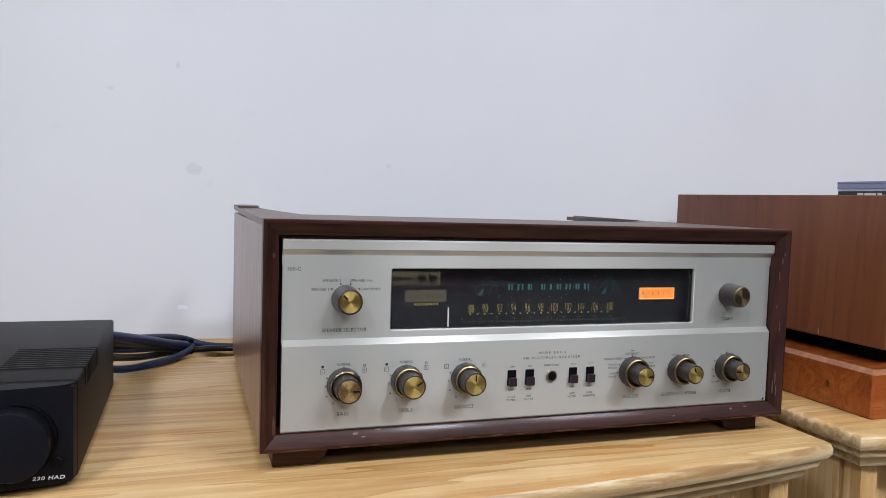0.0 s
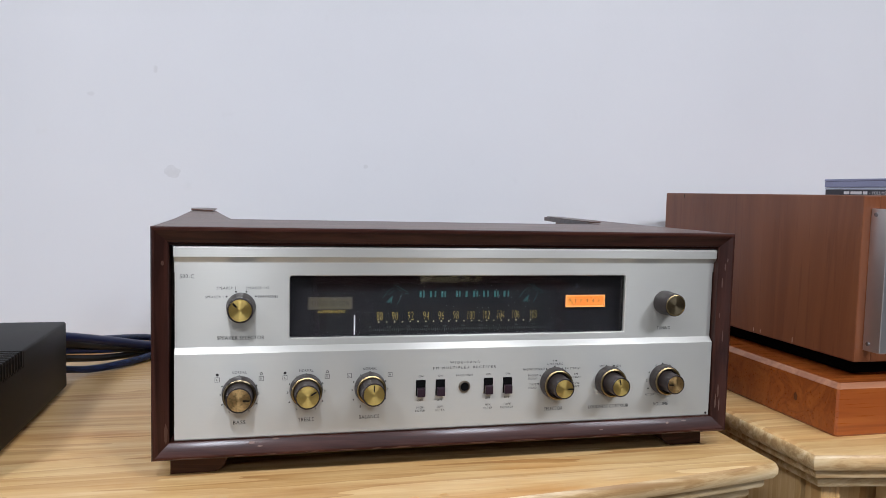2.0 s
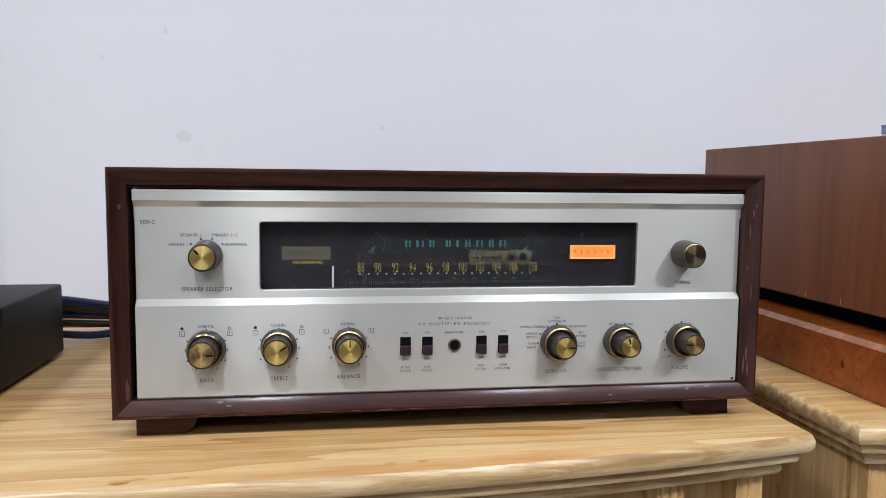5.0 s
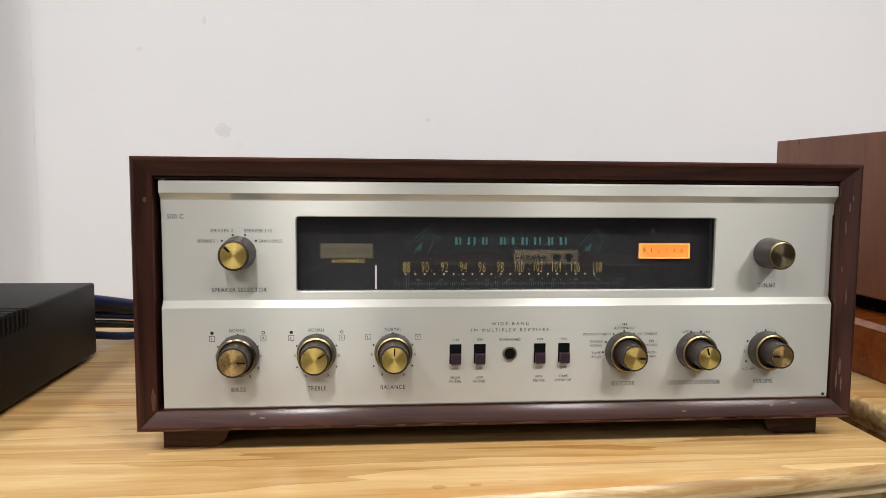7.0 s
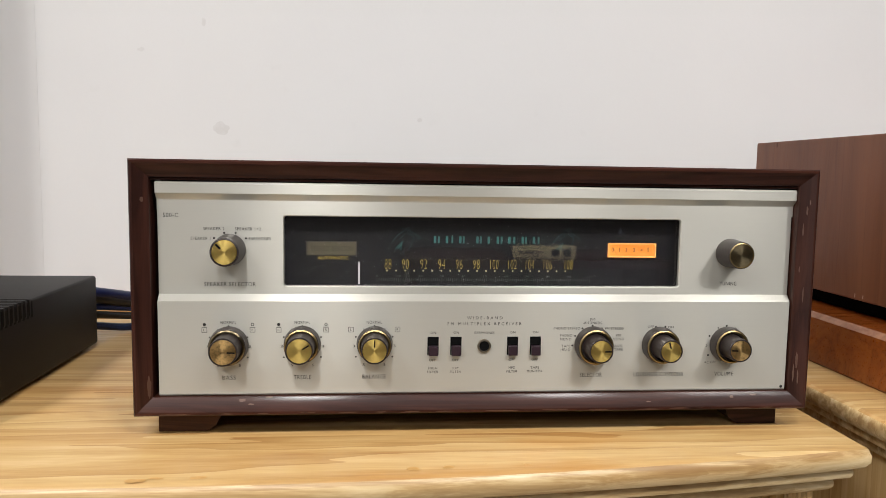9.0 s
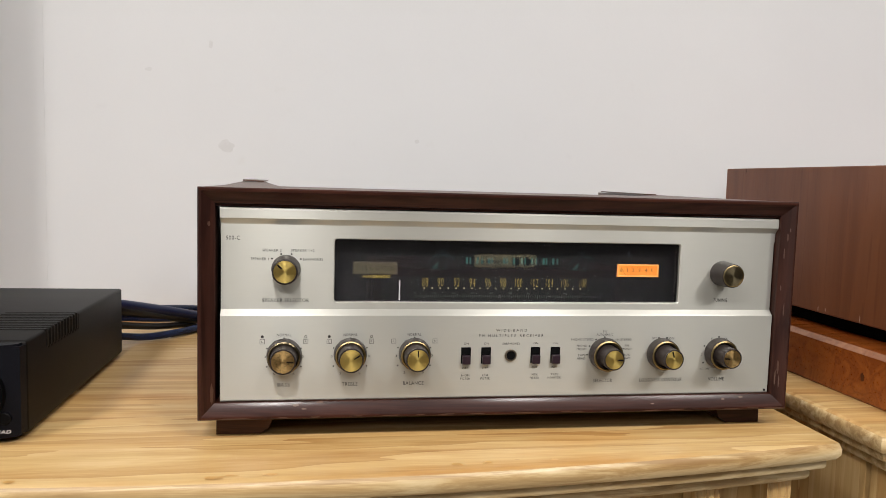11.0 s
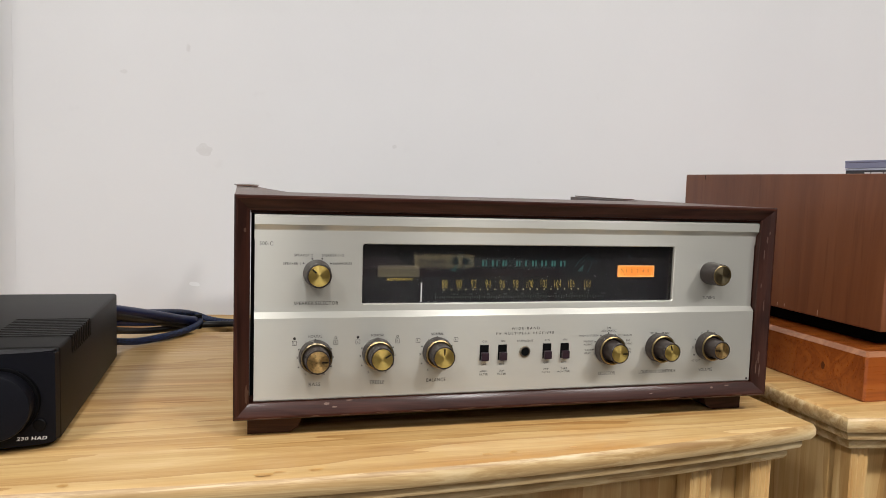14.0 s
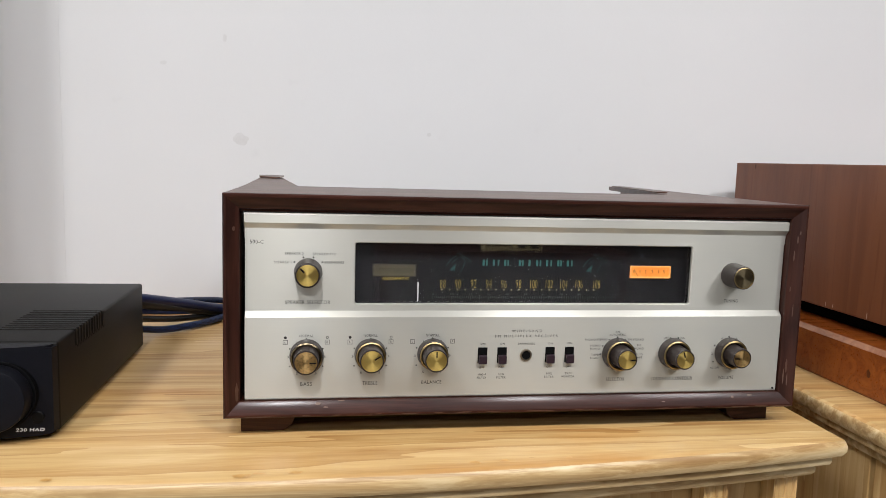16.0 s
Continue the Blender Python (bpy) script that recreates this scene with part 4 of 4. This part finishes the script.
double_knob(-0.1258, 0.0648, 0.0230, 0.0124, 0.0094, BRASS, 58, RING, "skirted knob with brass cap")
double_knob(-0.0765, 0.0648, 0.0235, 0.0122, 0.0092, BRASS, 0, RING, "skirted knob with brass cap")
double_knob(0.0776, 0.0632, 0.0215, 0.0132, 0.0086, BRASS, 90, RING, "skirted knob with bright brass cap")
double_knob(0.1262, 0.0632, 0.0230, 0.0128, 0.0083, BRASS, -15, RING, "skirted knob with bright brass cap")
double_knob(0.1764, 0.0632, 0.0215, 0.0128, 0.0083, BRASS_DULL, -88, RING, "skirted knob with tarnished brass cap")

# rubbed and chipped spots on the walnut frame
def rail_spot(x, f, w, h, mat, seed):
    i = 0.0036 + 0.0080 * f
    blot("wear_mark", (x, -0.0070 + 0.0048 * f - 0.0003, ZB + i + 0.0002), (1, 0, 0), (0, 0.0048, 0.0080), w, h, mat, rx, seed)


def stile_spot(sgn, z, f, w, h, mat, seed):
    i = 0.0036 + 0.0080 * f
    blot("wear_mark", (sgn * ((XL if sgn < 0 else XR) - i - 0.0002), -0.0070 + 0.0048 * f - 0.0003, z), (0, 0, 1), (-sgn * 0.0080, 0.0048, 0), h, w, mat, rx, seed)


for x, f, w, h, seed in ((-0.166, 0.72, 0.005, 0.0024, 1), (-0.160, 0.42, 0.004, 0.0014, 2), (-0.148, 0.95, 0.006, 0.0012, 3), (0.180, 0.6, 0.003, 0.002, 5), (0.196, 0.75, 0.005, 0.0012, 6), (0.118, 0.3, 0.004, 0.001, 7)):
    rail_spot(x, f, w, h, SCUFF, seed)
for x, w, seed in ((-0.05, 0.012, 11), (0.05, 0.02, 12), (0.15, 0.016, 13), (-0.12, 0.009, 14), (0.205, 0.012, 15)):
    blot("wear_mark", (x, -0.0083, ZB + 0.0018), (1, 0, 0), (0, 0, 1), w, 0.0010, RUB, rx, seed)
rnd = random.Random(77)
x = -0.222
while x < 0.215:
    w = 0.006 + 0.022 * rnd.random()
    blot("wear_mark", (x + w / 2, -0.0083, ZB + 0.0012 + 0.0006 * rnd.random()), (1, 0, 0), (0, 0, 1), w, 0.0007 + 0.0005 * rnd.random(), RUB, rx, int(1e5 * (x + 1)))
    x += w + 0.004 + 0.018 * rnd.random()
for sgn, z, f, w, h, seed in ((-1, 0.1625, 0.5, 0.0026, 0.004, 21), (-1, 0.036, 0.75, 0.003, 0.016, 22), (1, 0.146, 0.6, 0.0012, 0.010, 23), (1, 0.052, 0.5, 0.0018, 0.013, 24), (1, 0.118, 0.7, 0.001, 0.005, 25), (1, 0.100, 0.35, 0.0010, 0.012, 26), (1, 0.160, 0.4, 0.0014, 0.007, 27)):
    stile_spot(sgn, z, f, w, h, RUB, seed)
for z, f, w, h, seed in ((0.0405, 0.36, 0.0010, 0.013, 41), (0.0425, 0.68, 0.0012, 0.015, 42), (0.1660, 0.22, 0.0008, 0.004, 43)):
    stile_spot(1, z, f, w, h, TAN_SCUFF, seed)

# ---- black amplifier ----
AX0, AX1 = -0.575, -0.360
amp = thing("amplifier", ((AX0 + AX1) / 2, 0.14, 0), "compact matte black amplifier with ribbed top and big volume dial", "amplifier")
part("body", box(AX0, AX1, 0.0125, 0.276, 0.004, 0.0735, 0.0025, 3), BLACK_METAL, amp, smooth=40)
mid = (AX0 + AX1) / 2
pts = [(AX0 + 0.0003, 0.0122)]
for k in range(25):
    u = -1 + 2 * k / 24
    pts.append((mid + u * (AX1 - mid - 0.0015), 0.004 - 0.013 * (1 - abs(u) ** 2.4)))
pts.append((AX1 - 0.0003, 0.0122))
bm = outline(pts, 0.0680, "z", 0.0045)
bmesh.ops.bevel(bm, geom=[e for e in bm.edges if abs(e.verts[0].co.z - e.verts[1].co.z) < 1e-6], offset=0.0018, segments=2, affect="EDGES")
face = part("face", bm, BLACK_FACE, amp, "moulded near-black front", smooth=40)


def face_y(x):
    return 0.004 - 0.013 * (1 - abs((x - mid) / (AX1 - mid - 0.0015)) ** 2.4)


kx, kz = -0.3962, 0.0370
# Raised near-black ring stands in for the shadow round the volume dial.
part("dial_shadow_ring", lathe(kx, kz, [(0.0258, 0.004), (0.0258, face_y(kx) - 0.0003), (0.0254, face_y(kx) - 0.0005), (0.0248, face_y(kx) - 0.0002), (0.0, face_y(kx) - 0.0002)], 48), BLACK_RUBBER_SHADE, amp, smooth=40)
part("volume_dial", lathe(kx, kz, [(0.0234, face_y(kx)), (0.0234, -0.0170), (0.0228, -0.0182), (0.0218, -0.0186), (0.0, -0.0181)], 56), BLACK_FACE, amp, "large black volume dial", smooth=35)
part("button", lathe(-0.3715, 0.0190, [(0.0045, 0.004), (0.0045, face_y(-0.3715) - 0.0008), (0.0038, face_y(-0.3715) - 0.0013), (0, face_y(-0.3715) - 0.0013)], 24), RED_DOT, amp, smooth=35)
write("230 HAD", -375.6, 10.6, 19.8, 3.0, face_y(-0.372) - 0.0040, LEGEND, amp, "legend", 0.2, thin=-0.03)
for k in range(11):
    y = 0.0520 + 0.0072 * k
    # Dark strip laid on the side in place of a shaded vent slot.
    part("slot", box(AX1 - 0.001, AX1 + 0.0003, y + 0.0037, y + 0.0070, 0.0585, 0.0722), BLACK_RUBBER_SHADE, amp)
    part("rib", box(-0.4120 - 0.006, AX1 + 0.0008, y, y + 0.0036, 0.0600, 0.0744, 0.0006, 1), BLACK_METAL, amp)
for x in (AX0 + 0.02, AX1 - 0.02):
    for y in (0.03, 0.255):
        bm = bmesh.new()
        bmesh.ops.create_cone(bm, cap_ends=True, segments=20, radius1=0.009, radius2=0.010, depth=0.004)
        bm.transform(Matrix.Translation((x, y, 0.002)))
        part("rubber_foot", bm, BLACK_RUBBER_SHADE, amp)
part("socket", box(-0.43, -0.38, 0.276, 0.282, 0.02, 0.06, 0.001), BLACK_RUBBER_SHADE, amp)

# ---- cables from the amplifier's back ----
def cable(points, r, mat, label):
    ob = part("cable", tube(points, r), mat, None, "", smooth=60)
    return tagged(ob, label, "cable", "cables behind the amplifier")


cable([(-0.405, 0.283, 0.055), (-0.375, 0.300, 0.0525), (-0.340, 0.360, 0.036), (-0.306, 0.415, 0.019), (-0.290, 0.440, 0.012), (-0.30, 0.466, 0.0065)], 0.0058, NAVY, "thick dark navy cable sagging onto the sideboard")
cable([(-0.400, 0.283, 0.049), (-0.372, 0.305, 0.045), (-0.336, 0.372, 0.026), (-0.304, 0.424, 0.012), (-0.286, 0.444, 0.0065)], 0.0055, BLACK_CABLE, "black cable sagging onto the sideboard")
cable([(-0.405, 0.283, 0.042), (-0.375, 0.310, 0.044), (-0.345, 0.380, 0.034), (-0.312, 0.450, 0.022), (-0.292, 0.482, 0.013), (-0.270, 0.478, 0.0062), (-0.240, 0.466, 0.0046), (-0.16, 0.455, 0.0046)], 0.0042, BRAID, "thin braided navy cable beside the wall")
cable([(-0.412, 0.283, 0.038), (-0.380, 0.306, 0.037), (-0.344, 0.360, 0.026), (-0.312, 0.415, 0.016), (-0.288, 0.449, 0.0070)], 0.0048, BLUE_CABLE, "royal blue cable sagging onto the sideboard")
cable([(-0.400, 0.283, 0.030), (-0.372, 0.305, 0.0275), (-0.340, 0.370, 0.014), (-0.300, 0.435, 0.006), (-0.262, 0.450, 0.0055), (-0.225, 0.453, 0.0042), (-0.15, 0.44, 0.0042)], 0.0040, BLACK_CABLE, "black mains cable running behind the receiver")
cable([(-0.405, 0.283, 0.020), (-0.380, 0.305, 0.016), (-0.352, 0.345, 0.0062), (-0.322, 0.372, 0.0058), (-0.298, 0.408, 0.0060), (-0.284, 0.438, 0.0095), (-0.287, 0.452, 0.016)], 0.0042, BRAID, "braided navy cable looping forward on the wood")
tagged(part("cable_tie", box(-0.2905, -0.2810, 0.4415, 0.4490, 0.0004, 0.0195, 0.0015), BLACK_RUBBER_SHADE), "small black cable tie block round the cables", "cable tie")

# ---- cherry plinth with a wooden-cased amplifier on it ----
PX0, PX1, PY0, PY1 = 0.360, 0.86, 0.006, 0.40
pl = thing("plinth_board", ((PX0 + PX1) / 2, 0.2, 0), "thick polished cherry wood plinth with worn pale top edges", "plinth")
ch = 0.0048
bm = bmesh.new()
rows = []
for i, z in ((0.0015, 0.0), (0.0, 0.002), (0.0, 0.050 - ch)):
    rows.append([bm.verts.new(p) for p in ((PX0 + i + 0.002, PY0 + i, z), (PX1 - i, PY0 + i, z), (PX1 - i, PY1 - i, z), (PX0 + i, PY1 - i, z), (PX0 + i, PY0 + i + 0.002, z))])
for a, b in zip(rows, rows[1:]):
    for k in range(5):
        bm.faces.new((a[k], a[(k + 1) % 5], b[(k + 1) % 5], b[k]))
bm.faces.new(rows[0])
bm.faces.new(rows[-1][::-1])
part("board", bm, CHERRY, pl, smooth=30)
bm = bmesh.new()
rows = []
for i, z in ((0.0, 0.0501 - ch), (ch, 0.0500)):
    rows.append([bm.verts.new(p) for p in ((PX0 + i + 0.002, PY0 + i, z), (PX1 - i, PY0 + i, z), (PX1 - i, PY1 - i, z), (PX0 + i, PY1 - i, z), (PX0 + i, PY0 + i + 0.002, z))])
for k in range(5):
    bm.faces.new((rows[0][k], rows[0][(k + 1) % 5], rows[1][(k + 1) % 5], rows[1][k]))
part("worn_bevel", bm, CHERRY_EDGE, pl, "worn paler bevel")
part("top_face", outline([(PX0 + ch, PY0 + ch + 0.002), (PX0 + ch + 0.002, PY0 + ch), (PX1 - ch, PY0 + ch), (PX1 - ch, PY1 - ch), (PX0 + ch, PY1 - ch)], 0.004, "z", 0.0460), CHERRY, pl)

blot("knot", (PX0 - 0.0003, 0.062, 0.024), (0, 1, 0), (0, 0, 1), 0.006, 0.009, KNOT, pl, 3, "dark knot")

BX0, BX1, BY0, BY1, BZ0, BZ1 = 0.3865, 0.83, 0.019, 0.377, 0.0670, 0.2255
bx = thing("cased_amplifier", ((BX0 + BX1) / 2, 0.2, 0.05), "wide hi-fi unit in a reddish-brown veneered case with aluminium front rails", "amplifier")
part("side_board", box(BX0, BX0 + 0.019, BY0, BY1, BZ0, BZ1 - 0.0002, 0.0012), CHERRY_UP, bx, "scuffed cherry veneer side")
part("side_board", box(BX1 - 0.019, BX1, BY0, BY1, BZ0, BZ1 - 0.0002, 0.0012), CHERRY_UP, bx)
part("top_board", box(BX0 + 0.0192, BX1 - 0.0192, BY0 + 0.0005, BY1, BZ1 - 0.0190, BZ1, 0.0008), CHERRY_UP, bx)
part("bottom_board", box(BX0 + 0.0192, BX1 - 0.0192, BY0 + 0.0005, BY1, BZ0, BZ0 + 0.012, 0.0008), CHERRY_UP, bx)
part("back_panel", box(BX0 + 0.0192, BX1 - 0.0192, BY1 - 0.02, BY1 - 0.012, BZ0 + 0.0122, BZ1 - 0.0192), DARK, bx)
part("front_glass", box(BX0 + 0.0195, BX1 - 0.0195, BY0 + 0.004, BY0 + 0.010, BZ0 + 0.0125, BZ1 - 0.0195), BLACK_GLOSS, bx, "black glossy front")
for x0 in (BX0 + 0.0085, BX1 - 0.0165):
    rail = part("front_rail", box(x0, x0 + 0.0085, -0.0015, BY0 - 0.0002, 0.0790, 0.2130, 0.0006), ALU_PALE, bx, "satin aluminium front rail")
    for z in (0.0860, 0.2075):
        bm = bmesh.new()
        bmesh.ops.create_cone(bm, cap_ends=True, segments=16, radius1=0.0022, radius2=0.0019, depth=0.0012)
        bm.transform(Matrix.Translation((x0 - 0.0004, 0.0145 - 0.002, z)) @ Matrix.Rotation(radians(-90), 4, "Y"))
        part("screw", bm, STEEL, rail, "recessed steel screw")
for y, h in ((0.170, 0.006), (0.158, 0.005), (0.105, 0.008)):
    blot("wear_mark", (BX0 - 0.0003, y, BZ0 + 0.0045), (0, 1, 0), (0, 0, 1), 0.0012, h, SCRATCH, bx, int(y * 1000), "pale scratch")
blot("wear_mark", (BX0 - 0.0003, 0.330, BZ1 - 0.004), (0, 1, 0), (0, 0, 1), 0.002, 0.008, WALNUT, bx, 8, "dark nick")
# Recessed near-black block paints the shade between case and plinth.
part("base_gap_shade", box(BX0 + 0.022, BX1 - 0.022, BY0 + 0.026, BY1 - 0.020, 0.0502, BZ0 - 0.0002), DARK, bx, "near-black block standing for the shaded gap under the case")

# ---- disc cases on the wooden unit ----
def disc_case(x, y, z, label, dark):
    cs = thing("disc_case", (x, y, z), label, "disc case", "stacked disc cases")
    part("tray", box(x, x + 0.142, y, y + 0.125, z, z + 0.0066, 0.0006), CD_DARK if dark else CD_BLUE, cs)
    part("lid", box(x - 0.0003, x + 0.1423, y - 0.0003, y + 0.1253, z + 0.0067, z + 0.0092, 0.0006), CD_CLEAR if dark else CD_BLUE, cs)
    return cs


CX, CY = 0.4757, 0.0515
cs = disc_case(CX, CY, BZ1 + 0.0002, "dark-spined compact disc case lying flat on the unit", True)
for y0, y1 in ((0.147, 0.139), (0.137, 0.121), (0.119, 0.113)):
    part("spine_bar", box(CX - 0.0004, CX - 0.0001, y1, y0, BZ1 + 0.0018, BZ1 + 0.0050), LEGEND, cs)
write("- VOLUME 1", -97.0, (BZ1 + 0.0034) * 1000, 26.0, 4.0, 0.0, LEGEND, cs, side=CX - 0.0003)
disc_case(CX - 0.001, CY + 0.0005, BZ1 + 0.0096, "pale blue compact disc case stacked on another", False)

# ---- across the room: shelf with a gold-faced amplifier, seen mirrored in the dial glass ----
sh = thing("shelf_unit", (0.6, -2.75, FLOOR), "dark walnut shelf unit across the room", "shelf")
part("shelf_top", box(0.05, 1.15, -3.0, -2.50, -0.20, -0.165, 0.002), WALNUT, sh)
for x in (0.06, 1.11):
    part("side_panel", box(x, x + 0.03, -2.98, -2.52, FLOOR, -0.2002), WALNUT_UP, sh)
ga = thing("gold_amplifier", (0.56, -2.7, -0.165), "champagne gold amplifier with two dark knobs", "amplifier")
part("body", box(0.494, 0.755, -2.92, -2.552, -0.1648, -0.112, 0.002), BLACK_METAL, ga)
part("face", box(0.490, 0.758, -2.552, -2.542, -0.1640, -0.108, 0.001), GOLD_FACE, ga)
for x, r in ((0.718, 0.016), (0.668, 0.016), (0.613, 0.007), (0.591, 0.007), (0.569, 0.007), (0.547, 0.007), (0.520, 0.007)):
    part("knob", lathe(x, -0.136, [(r, 0.0), (r, 0.016), (r - 0.002, 0.018), (0, 0.018)], 20), BLACK_FACE, ga).data.transform(Matrix.Translation((0, -2.542, 0)))

print_texts()
